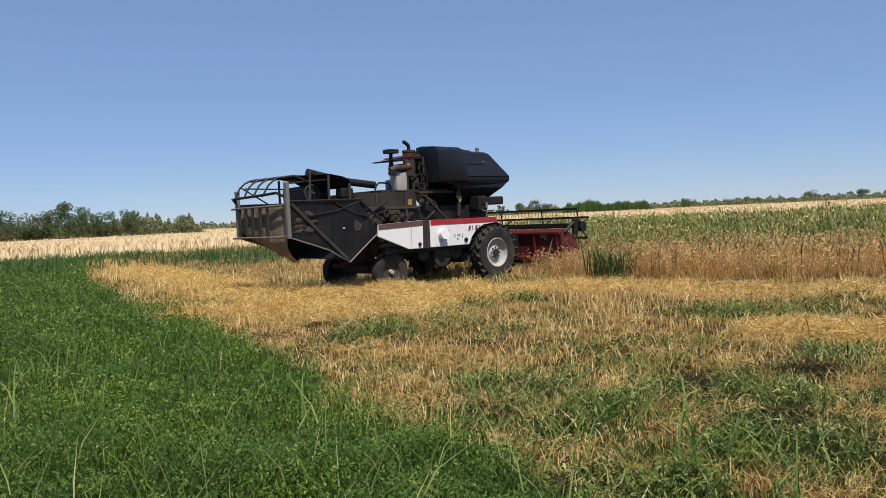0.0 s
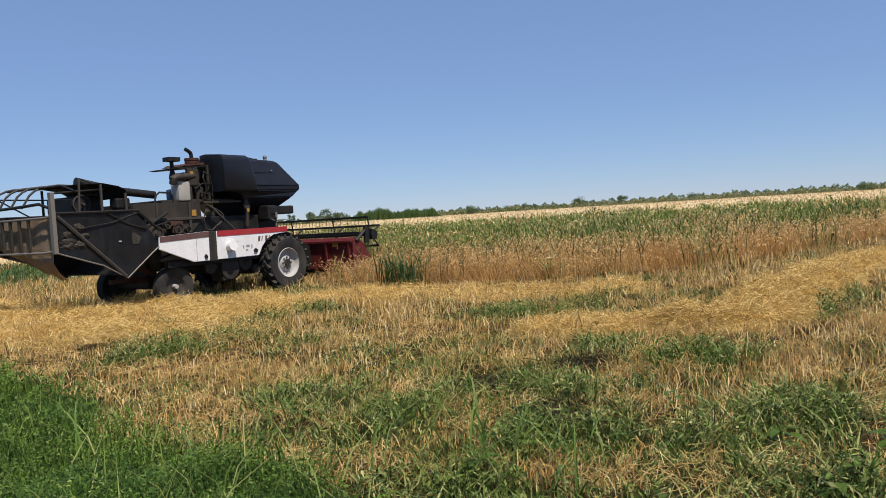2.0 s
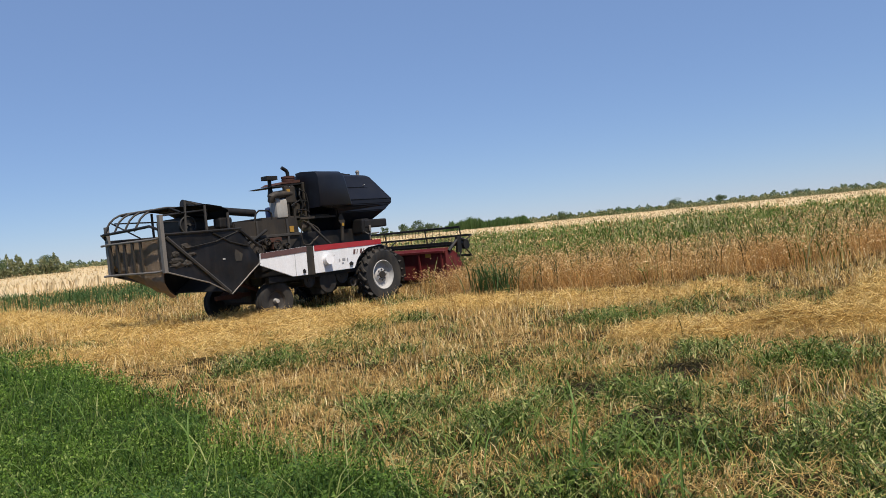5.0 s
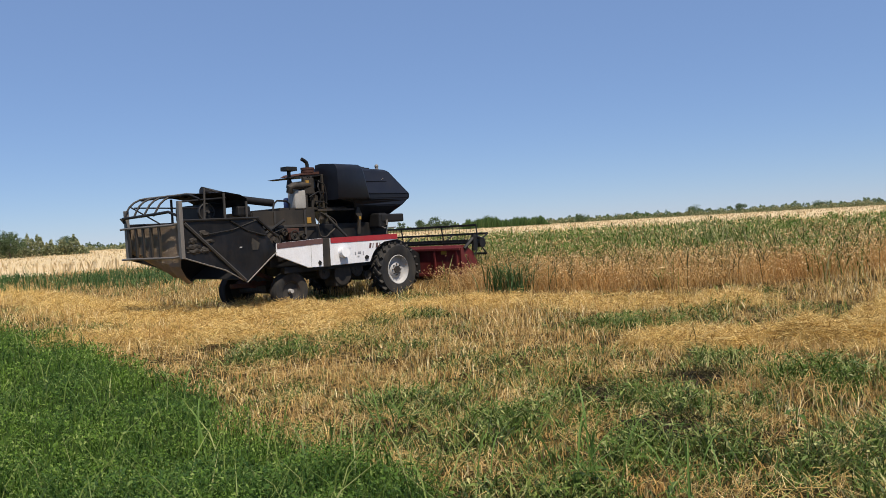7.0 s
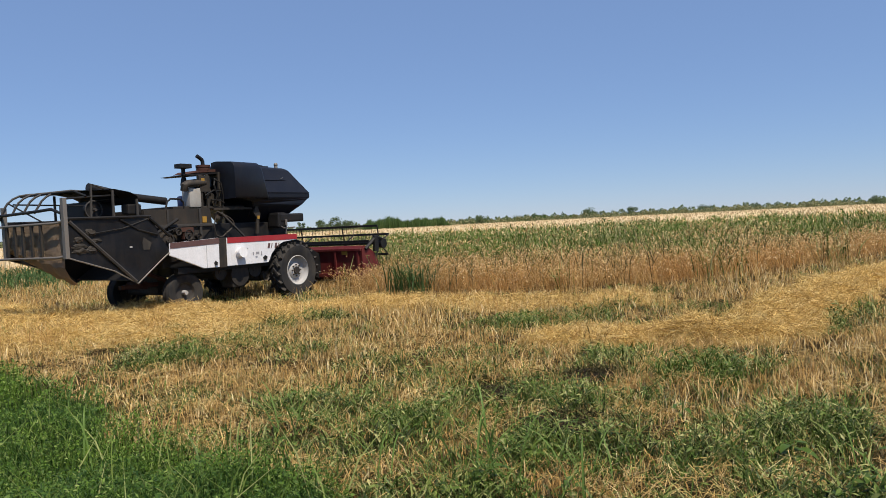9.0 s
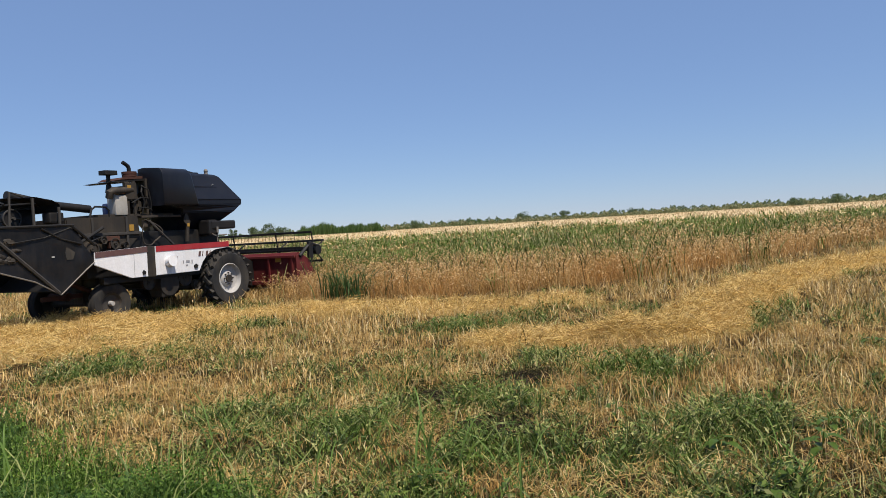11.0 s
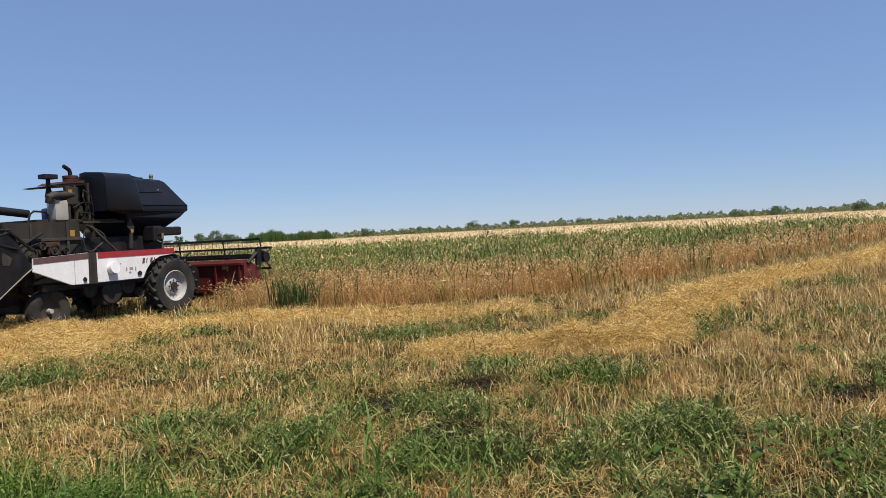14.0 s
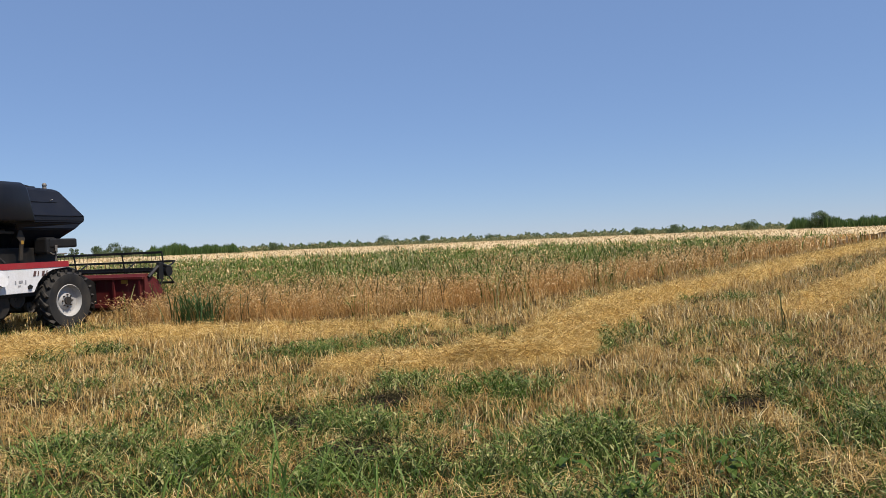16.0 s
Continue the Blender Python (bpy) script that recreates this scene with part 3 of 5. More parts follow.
    for x, z, r in ((-0.72, 1.62, 0.17), (-0.15, 1.72, 0.12), (-0.42, 1.8, 0.08), (0.12, 1.68, 0.07)):
        bm = B()
        lathe(bm, [(0.015, -0.06), (r * 0.25, -0.06), (r * 0.28, -0.03), (r * 0.8, -0.02), (r * 0.86, -0.05), (r, -0.05), (r * 0.93, 0.0), (r, 0.05), (r * 0.25, 0.12), (0.015, 0.12)], -1.16, x, z, 24)
        part("belt_pulley", bm, M_ENG, c, "black belt pulley", True)
    bm = B()
    tube(bm, [(-0.72, -1.17, 1.79), (-0.42, -1.17, 1.885), (-0.15, -1.17, 1.845)], 0.014, 6)
    tube(bm, [(-0.72, -1.17, 1.45), (-0.15, -1.17, 1.6)], 0.014, 6)
    part("drive_belt", bm, M_BLACK, c, "black drive belt", True)
    bm = B()
    box(bm, -0.35, -0.02, -1.2, -1.06, 1.78, 1.88, 0.01)
    box(bm, -0.28, -0.2, -1.18, -1.08, 1.62, 1.8, 0.01)
    part("bracket", bm, M_RUST, c, "rusty red bracket")
    bm = B()
    tube(bm, [(-0.95, -1.08, 1.75), (-0.35, -1.1, 2.07)], 0.035, 8)
    tube(bm, [(-1.25, -1.1, 1.85), (-0.55, -1.12, 1.56)], 0.03, 8)
    part("strut", bm, M_BLACK, c, "black diagonal struts")
    # grain tank
    bm = B()
    hw, tw, bw = 1.25, 0.95, 0.62
    loft(bm, [[(1.95, -bw, 1.8), (2.8, -bw, 1.8), (2.8, bw, 1.8), (2.3, bw, 1.8), (1.95, 0.0, 1.8)],
              [(1.8, -hw + 0.1, 2.36), (3.4, -hw, 2.36), (3.4, hw, 2.36), (2.3, hw, 2.36), (1.8, -0.05, 2.36)],
              [(1.75, -hw + 0.06, 2.45), (3.6, -hw, 2.5), (3.6, hw, 2.5), (2.28, hw, 2.45), (1.75, -0.05, 2.45)],
              [(1.25, -hw - 0.01, 2.53), (3.66, -hw - 0.02, 2.53), (3.66, hw + 0.02, 2.53), (2.28, hw + 0.02, 2.53), (1.25, -0.05, 2.53)],
              [(1.25, -hw - 0.01, 2.66), (3.66, -hw - 0.02, 2.66), (3.66, hw + 0.02, 2.66), (2.28, hw + 0.02, 2.66), (1.25, -0.05, 2.66)],
              [(1.3, -tw, 3.30), (3.24, -tw, 3.26), (3.24, tw, 3.26), (2.3, tw, 3.30), (1.3, -0.1, 3.30)],
              [(1.36, -tw + 0.08, 3.36), (3.14, -tw + 0.08, 3.31), (3.14, tw - 0.08, 3.31), (2.35, tw - 0.08, 3.34), (1.36, -0.15, 3.36)]])
    bmesh.ops.bevel(bm, geom=list(bm.edges), offset=0.018, segments=2, affect="EDGES")
    tank = part("grain_tank", bm, M_TANK, c, "blue-black faceted grain tank")
    bm = B()
    tube(bm, [(2.2, -hw + 0.14, 2.98), (3.0, -hw + 0.15, 2.98)], 0.01, 6)
    tube(bm, [(2.2, -hw - 0.02, 2.66), (3.64, -hw - 0.02, 2.66)], 0.01, 6)
    part("pressed_seam", bm, M_TANK, tank)
    bm = B()
    box(bm, 2.2, 2.8, -0.7, 0.3, 3.3, 3.37, 0.02)
    prism(bm, [(1.95, 3.42), (2.3, 3.45), (2.72, 3.385), (2.7, 3.365), (2.3, 3.42), (1.95, 3.39)], -0.6, 0.5)
    part("tank_hatch", bm, M_BLACK, tank, "half-open black hatch lid")
    bm = B()
    cyl(bm, (3.06, -0.7, 3.28), (3.06, -0.7, 3.4), 0.055, 14, 0.04)
    bmesh.ops.create_uvsphere(bm, u_segments=12, v_segments=8, radius=0.055, matrix=Matrix.Translation((3.06, -0.7, 3.41)))
    part("lamp", bm, M_STEEL, tank, "small round lamp", True)
    bm = B()
    cyl(bm, (2.85, -1.08, 3.02), (2.85, -1.13, 3.04), 0.012, 8)
    part("bolt", bm, M_RIM, tank)
    # rounded engine screen in front of the tank
    bm = B()
    outl = [(-1.33, 2.52), (-1.36, 2.56), (-1.36, 3.2)] + [(-1.36 + 0.16 * (1 - math.cos(a)), 3.2 + 0.18 * math.sin(a)) for a in (0.4, 0.8, 1.2, 1.57)] + [(-0.72, 3.42), (-0.55, 3.4), (-0.5, 2.52)]
    loft(bm, [[(1.1, y, z) for y, z in outl], [(1.13, y * 1.004, z + 0.005) for y, z in outl], [(2.12 - 0.26 * (z - 2.52), y * 0.99, z) for y, z in outl], [(2.2 - 0.26 * (z - 2.52), y * 0.955, z - 0.02) for y, z in outl]])
    part("engine_screen", bm, M_TANK, c, "black rounded engine cover", True)
    # engine deck
    bm = B()
    box(bm, -0.3, 1.75, -0.9, 0.9, 2.3, 2.36, 0.01)
    part("engine_deck", bm, M_SHEET, c, "dusty engine platform")
    bm = B()
    box(bm, 0.62, 1.15, -0.5, -0.12, 2.36, 2.85, 0.04)
    box(bm, 0.68, 1.1, -0.45, -0.15, 2.85, 3.02, 0.03)
    for k in range(5):
        cyl(bm, (0.58 + k * 0.11, -0.52, 2.5), (0.58 + k * 0.11, -0.45, 2.78), 0.03, 8)
    cyl(bm, (0.98, -0.62, 2.56), (0.98, -0.45, 2.56), 0.13, 18)
    cyl(bm, (0.7, -0.6, 2.48), (0.7, -0.45, 2.48), 0.09, 16)
    box(bm, 0.72, 0.98, -0.66, -0.5, 2.66, 2.82, 0.02)
    part("engine", bm, M_ENG, c, "greasy diesel engine")
    bm = B()
    box(bm, 0.42, 0.52, -0.92, -0.84, 2.3, 3.08, 0.01)
    box(bm, 0.64, 0.70, -0.92, -0.86, 2.3, 3.1, 0.01)
    box(bm, 0.42, 0.72, -0.94, -0.88, 2.68, 3.06, 0.015)
    box(bm, 1.0, 1.05, -0.9, -0.84, 2.3, 3.16, 0.01)
    part("engine_frame", bm, M_SHEET, c, "rusty brown uprights")
    bm = B()
    box(bm, 0.46, 0.56, -0.952, -0.945, 2.85, 3.0, 0.003)
    part("label_plate", bm, M_YEL, c, "faded yellow plate")
    bm = B()
    tube(bm, [(1.02, -0.95, 2.2), (1.04, -1.0, 2.6), (0.98, -1.0, 2.9), (0.85, -0.95, 2.98)], 0.018, 7)
    tube(bm, [(0.82, -0.94, 2.34), (0.86, -1.0, 2.62), (0.8, -0.98, 2.84), (0.9, -0.9, 3.0)], 0.022, 7)
    tube(bm, [(0.72, -0.95, 2.5), (0.95, -1.0, 2.48), (1.05, -1.0, 2.42)], 0.02, 7)
    tube(bm, [(0.55, -0.95, 2.6), (0.78, -0.98, 2.72), (1.0, -0.98, 2.7)], 0.018, 7)
    part("fuel_lines", bm, M_BLACK, c, "black pipes and hoses", True)
    bm = B()
    cyl(bm, (0.1, -0.95, 2.86), (0.62, -0.88, 2.9), 0.075, 16)
    tube(bm, [(0.02, -0.9, 2.72), (0.0, -0.95, 2.83), (0.1, -0.95, 2.87), (0.2, -0.95, 2.87)], 0.085, 12)
    part("intake_pipe", bm, M_ENG, c, "thick grey intake pipe", True)
    bm = B()
    box(bm, 0.12, 0.45, -0.95, -0.66, 2.33, 2.78, 0.05)
    cyl(bm, (0.28, -0.8, 2.78), (0.28, -0.8, 2.83), 0.06, 12)
    part("white_canister", bm, M_CAN, c, "dirty white plastic canister", True)
    bm = B()
    box(bm, 0.18, 0.4, -0.62, -0.4, 2.33, 2.62, 0.05)
    part("blue_canister", bm, M_BLUE, c, "blue plastic canister", True)
    # roof over the engine, intake and exhaust
    bm = B()
    prism(bm, [(0.12, 3.07), (0.3, 3.1), (1.25, 3.18), (1.8, 3.25), (1.8, 3.22), (1.25, 3.14), (0.3, 3.06)], -0.85, 0.1, 0.008)
    part("engine_roof", bm, M_BLACK, c, "dark sheet roof over the engine")
    bm = B()
    prism(bm, [(0.45, 3.13), (1.25, 3.19), (1.7, 3.24), (1.6, 3.28), (1.2, 3.25), (0.6, 3.2)], -0.7, 0.05, 0.01)
    part("roof_box", bm, M_RUST, c, "rust-red box on the roof")
    bm = B()
    cyl(bm, (0.24, -0.62, 2.85), (0.24, -0.62, 3.24), 0.045, 12)
    cyl(bm, (0.24, -0.62, 2.85), (0.24, -0.62, 3.03), 0.085, 14, 0.05)
    box(bm, 0.09, 0.40, -0.74, -0.5, 3.24, 3.34, 0.012)
    part("air_intake", bm, M_BLACK, c, "black air intake with a flat cap")
    bm = B()
    cyl(bm, (0.86, -0.55, 3.14), (0.86, -0.55, 3.22), 0.1, 14)
    cyl(bm, (0.86, -0.55, 3.22), (0.86, -0.55, 3.27), 0.16, 22)
    cyl(bm, (0.86, -0.55, 3.285), (0.86, -0.55, 3.34), 0.165, 22)
    part("pre_cleaner", bm, M_RUST, c, "rusty round pre-cleaner", True)
    bm = B()
    tube(bm, [(0.86, -0.55, 3.3), (0.86, -0.55, 3.42), (0.84, -0.55, 3.47), (0.78, -0.55, 3.51), (0.70, -0.55, 3.55)], 0.045, 12)
    part("exhaust_pipe", bm, M_BLACK, c, "bent black exhaust pipe", True)
    bm = B()
    tube(bm, [(-0.5, -0.9, 2.3), (-0.45, -0.9, 2.46), (-0.36, -0.9, 2.53), (-0.1, -0.9, 2.52), (-0.02, -0.9, 2.45), (-0.02, -0.9, 2.3)], 0.022, 8)
    part("hand_rail", bm, M_BLACK, c, "black grab rail", True)
    # hoses and struts between the panels and the tank
    bm = B()
    tube(bm, arc((0.72, -1.12, 2.22), (0.95, -1.15, 1.72), (0.34, 0, 0.0), 10), 0.018, 7)
    tube(bm, arc((0.66, -1.12, 1.68), (1.0, -1.12, 1.75), (0, 0, -0.08), 8), 0.018, 7)
    tube(bm, arc((0.75, -1.08, 2.16), (0.7, -1.08, 1.68), (-0.06, 0, 0), 8), 0.014, 7)
    part("hydraulic_hose", bm, M_ENG, c, "looping hydraulic hoses", True)
    bm = B()
    tube(bm, [(0.82, -1.15, 2.18), (1.42, -1.2, 1.62)], 0.028, 8)
    part("stay_rod", bm, M_RAIL, c, "grey stay rod")
    bm = B()
    box(bm, 0.72, 0.92, -1.1, -1.02, 2.05, 2.2, 0.01)
    box(bm, 0.7, 1.9, -1.06, -1.02, 2.26, 2.31, 0.006)
    part("valve_block", bm, M_ENG, c, "greasy valve block")
    bm = B()
    prism(bm, [(1.86, 1.66), (1.92, 2.06), (1.82, 2.16), (1.88, 2.32), (1.95, 2.34), (2.04, 2.14), (1.98, 2.0), (1.95, 1.66)], -1.14, -1.1, 0.006)
    part("tank_bracket", bm, M_SHEET, c, "rusty tank bracket")
    bm = B()
    box(bm, 1.92, 1.99, -1.15, -1.142, 2.02, 2.1, 0.002)
    part("sticker", bm, M_YEL, c, "yellow sticker")
    bm = B()
    box(bm, 2.5, 3.3, -1.36, -0.95, 1.92, 2.13, 0.04, None)
    box(bm, 2.42, 2.72, -1.34, -0.95, 1.78, 2.16, 0.05, None)
    part("fuel_tank_box", bm, M_BLACK, c, "black box beside the platform")
    bm = B()
    box(bm, 2.62, 2.68, -1.39, -1.365, 1.84, 1.98, 0.006)
    tube(bm, [(2.7, -1.3, 1.62), (2.7, -1.32, 1.84)], 0.016, 8)
    tube(bm, [(2.45, -1.32, 1.86), (2.6, -1.33, 1.77), (3.0, -1.33, 1.78)], 0.016, 8)
    part("step_rail", bm, M_STEEL, c, "bent pale rail")
    # wheels
    drive_wheel(c, 2.9, -1.27, 0.69, 0.70, 0.42, -1)
    drive_wheel(c, 2.9, 1.27, 0.69, 0.70, 0.42, 1)
    steer_wheel(c, -0.24, -0.98, 0.44, 0.46, 0.3, -1, -6)
    steer_wheel(c, -0.3, 1.0, 0.44, 0.46, 0.3, 1, -6)
    bm = B()
    tube(bm, [(2.08, -1.3, 0.98), (2.16, -1.3, 1.16), (2.34, -1.3, 1.33), (2.6, -1.3, 1.42), (3.02, -1.3, 1.45), (3.3, -1.3, 1.36)], 0.03, 8)
    part("wheel_arch", bm, M_BLACK, c, "black wheel-arch rim", True)
    before = set(c.children)
    straw_collector(c)
    for ob in c.children:
        if ob not in before:
            ob.location.z += 0.09
    header(c)
    return c


def straw_collector(c):
    side = [(-3.05, 2.03), (-1.48, 2.05), (-1.12, 1.95), (-0.98, 1.62), (-0.72, 1.24), (-1.0, 1.12), (-1.58, 0.68), (-2.1, 0.98), (-3.05, 1.30)]
    for s in (-1, 1):
        y = s * 1.3 - (0.42 if s > 0 else 0)
        bm = B()
        prism(bm, side, y, y + s * 0.012)
        bmesh.ops.triangulate(bm, faces=[f for f in bm.faces if len(f.verts) > 4])
        bmesh.ops.subdivide_edges(bm, edges=[e for e in bm.edges if abs(e.verts[0].co.y - e.verts[1].co.y) < 0.005], cuts=7, use_grid_fill=True)
        for vv in bm.verts:
            q = Vector((vv.co.x, 3.0 * s, vv.co.z))
            vv.co.y += s * (0.03 * noise.noise(q * 2.4) + 0.014 * noise.noise(q * 7))
        p = part("collector_side", bm, M_DENT, c, "dented black sheet side of the straw collector", True)
        bm = B()
        yo = y + s * 0.03
        tube(bm, [(-2.98, yo, 1.99), (-1.62, yo, 0.72)], 0.038, 6)
        part("brace", bm, M_RAIL, p, "dusty angle-iron brace")
        bm = B()
        tube(bm, [(-3.05, yo, 1.30), (-2.1, yo, 0.98), (-1.58, yo, 0.68), (-1.0, yo, 1.12), (-0.8, yo, 1.26), (-0.6, yo, 1.27)], 0.015, 6)
        part("edge_strip", bm, M_STEEL, p, "bent pale edge strip")
        bm = B()
        tube(bm, [(-3.05, yo, 2.04), (-1.2, yo, 2.05)], 0.028, 6)
        tube(bm, [(-1.25, yo, 2.04), (-0.75, yo, 1.62)], 0.03, 6)
        tube(bm, [(-1.2, yo, 2.02), (-1.85, yo, 1.82), (-2.5, yo, 1.74)], 0.014, 6)
        tube(bm, [(-1.9, yo, 2.0), (-1.5, yo, 1.78), (-1.05, yo, 1.66)], 0.02, 6)
        part("top_rail", bm, M_BLACK, p, "black top rail and stays")
        bm = B()
        prism(bm, [(-1.38, 1.62), (-1.2, 1.5), (-1.26, 1.36), (-1.4, 1.36), (-1.42, 1.5)], y + s * 0.014, y + s * 0.02)
        part("torn_patch", bm, M_TYRE, p, "black torn opening")
        bm = B()
        box(bm, -1.72, -1.66, y + s * 0.014, y + s * 0.03, 1.42, 1.45, 0.004)
        part("bare_spot", bm, M_RIM, p, "pale bare-metal spot")
        rng = random.Random(3)
        for k in range(7):
            x, z = -2.95 + rng.random() * 0.62, 1.40 + rng.random() * 0.42
            bm = B()
            bmesh.ops.create_icosphere(bm, subdivisions=3, radius=1)
            a, b = 0.05 + rng.random() * 0.11, 0.03 + rng.random() * 0.06
            for vv in bm.verts:
                f = 1 + 0.5 * noise.noise(vv.co * 2.1 + Vector((k, s, 0))) + 0.3 * noise.noise(vv.co * 6 + Vector((0, k, 0)))
                vv.co = Vector((x + vv.co.x * a * f, y + s * 0.012 + vv.co.y * 0.03 * f, z + vv.co.z * b * f))
            part("chaff_wad", bm, M_SHEET, p, "dusty chaff caught on the sheet", True)
    # floor and rear curtain
    bm = B()
    loft(bm, [[(-1.6, -1.28, 0.74), (-1.6, 0.86, 0.74), (-1.6, 0.86, 0.76), (-1.6, -1.28, 0.76)], [(-1.0, -1.28, 1.14), (-1.0, 0.86, 1.14), (-1.0, 0.86, 1.16), (-1.0, -1.28, 1.16)]])
    part("collector_floor", bm, M_BLACK, c, "black sheet floor")
    bm = B()
    n = 16
    rows = []
    for j, (x, f) in enumerate(((-3.0, 0), (-3.025, 0.16), (-3.05, 0.34), (-3.075, 0.52), (-3.085, 0.7), (-2.98, 0.86), (-2.78, 1))):
        row = []
        for k in range(n + 1):
            low = 0.72 + 0.62 * (k / n) ** 1.2 + 0.03 * math.sin(k * 1.9)
            row.append(bm.verts.new((x + 0.012 * math.sin(k * 1.3 + j * 0.5), -1.27 + 2.13 * k / n, 1.98 + (low - 1.98) * f)))
        rows.append(row)
    for a, b in zip(rows[:-1], rows[1:]):
        for k in range(n):
            bm.faces.new((a[k], a[k + 1], b[k + 1], b[k]))
    bmesh.ops.solidify(bm, geom=list(bm.faces), thickness=0.012)
    part("rear_curtain", bm, M_TARP, c, "brown dusty rear curtain")
    for y in (-0.6, -0.27, 0.06, 0.36, 0.66):
        bm = B()
        box(bm, -3.15, -3.11, y - 0.035, y + 0.035, 1.34, 1.97, 0.006)
        part("gate_bar", bm, M_SHEET, c, "brown upright gate bar")
    for s, y in ((-1, -1.36), (1, 0.84)):
        bm = B()
        box(bm, -3.12, -3.04, y - 0.05, y + 0.05, 1.28, 2.44 if s < 0 else 2.36, 0.008)
        part("corner_post", bm, M_STEEL, c, "pale grey steel corner post")
    for z in (1.97, 1.31):
        bm = B()
        tube(bm, [(-3.04, -1.36, z + 0.06), (-3.12, -1.25, z + 0.01), (-3.13, -1.1, z), (-3.14, 0.7, z), (-3.14, 1.02, z - 0.01)], 0.024, 8)
        part("gate_rail", bm, M_STEEL, c, "bent steel tube rail", True)
    # cage of hoops
    bm = B()
    tube(bm, [(-3.05, -1.33, 2.12), (-3.12, -1.0, 2.24), (-3.14, -0.5, 2.22), (-3.16, 0.84, 2.19), (-3.08, 0.84, 2.05)], 0.03, 8)
    tube(bm, [(-3.16, 0.95, 2.2), (-3.1, 0.88, 2.08), (-3.05, 0.84, 2.0)], 0.02, 8)
    part("cage_rail", bm, M_BLACK, c, "black bent cage rail", True)
    for k, y in enumerate((0.8, 0.44, 0.08, -0.28)):
        bm = B()
        pts = [(-3.15 + 0.03 * k, y, 2.19)] + [(-3.12 + 0.5 * (1 - math.cos(a)) + 0.04 * k, y - 0.06 * a, 2.2 + 0.42 * math.sin(a)) for a in (0.3, 0.6, 0.9, 1.2, 1.5)] + [(-2.35, y - 0.12, 2.64), (-1.9, y - 0.12, 2.62)]
        tube(bm, pts, 0.022, 7)
        part("hoop", bm, M_RAIL, c, "dark bent hoop", True)
    bm = B()
    tube(bm, [(-2.75, 0.78, 2.58), (-2.7, -1.1, 2.58), (-2.6, -1.34, 2.47)], 0.022, 7)
    tube(bm, [(-3.05, -1.34, 2.42), (-2.5, -1.3, 2.46), (-1.9, -1.2, 2.5)], 0.02, 7)
    tube(bm, [(-2.95, 0.9, 2.45), (-2.5, 0.5, 2.05)], 0.016, 6)
    tube(bm, [(-2.9, 0.8, 2.42), (-2.2, -0.6, 2.32)], 0.016, 6)
    part("cage_stay", bm, M_BLACK, c, "black cross stays", True)
    # hood over the collector's mouth
    bm = B()
    rows = []
    for x, z, h in ((-2.2, 2.6, 0.03), (-2.1, 2.61, 0.04), (-1.95, 2.62, 0.04), (-1.6, 2.56, 0.03), (-1.44, 2.48, 0.0), (-1.42, 2.32, 0.0)):
        rows.append([bm.verts.new((x, -1.28 + 2.15 * k / 8, z + h * math.sin(math.pi * k / 8))) for k in range(9)])
    for a, b in zip(rows[:-1], rows[1:]):
        for k in range(8):
            bm.faces.new((a[k], a[k + 1], b[k + 1], b[k]))
    bmesh.ops.solidify(bm, geom=list(bm.faces), thickness=0.02)
    part("hood", bm, M_BLACK, c, "dark sheet hood on posts", True)
    for x in (-2.0, -1.46):
        for y in (-1.28, 0.84):
            bm = B()
            tube(bm, [(x, y, 2.04), (x, y, 2.6 if x < -1.5 else 2.42)], 0.028, 6)
            part("hood_post", bm, M_RAIL, c, "steel hood post")
    bm = B()
    tube(bm, [(-2.5, -1.3, 2.06), (-2.46, -1.3, 2.7), (-2.2, -1.3, 2.62)], 0.025, 6)
    part("hood_stay", bm, M_RAIL, c, "bent hood stay")
    bm = B()
    box(bm, -1.95, -1.5, -0.5, 0.8, 2.05, 2.42, 0.06)
    box(bm, -1.62, -1.3, -1.2, -0.95, 2.1, 2.32, 0.04)
    cyl(bm, (-2.2, -0.9, 2.22), (-2.2, -0.8, 2.22), 0.16, 20)
    part("rotor_box", bm, M_BLACK, c, "black rotor housing")
    bm = B()
    cyl(bm, (-2.2, -0.9, 2.22), (-2.2, -1.0, 2.22), 0.03, 8)
    tube(bm, [(-2.2 + 0.18 * math.cos(a), -0.92, 2.22 + 0.18 * math.sin(a)) for a in (2 * math.pi * k / 16 for k in range(17))], 0.016, 6)
    for k in range(3):
        a = k * 2.1
        tube(bm, [(-2.2, -0.92, 2.22), (-2.2 + 0.18 * math.cos(a), -0.92, 2.22 + 0.18 * math.sin(a))], 0.014, 5)
    part("rotor_wheel", bm, M_RAIL, c, "thin spoked rotor wheel", True)
    bm = B()
    tube(bm, [(-2.1, -0.6, 2.7), (-1.2, -0.62, 2.5), (-0.3, -0.64, 2.4)], 0.085, 14)
    part("unloading_tube", bm, M_BLACK, c, "grey unloading tube lying on the hood", True)
    bm = B()
    cyl(bm, (-1.1, -0.5, 0.95), (-0.3, -0.5, 0.62), 0.05, 8)
    cyl(bm, (-0.7, 0.3, 0.55), (-0.7, -0.3, 0.55), 0.09, 12)
    box(bm, -1.3, 0.0, -0.3, -0.2, 0.5, 0.6, 0.01)
    part("draw_bar", bm, M_RUST, c, "rusty tow linkage")


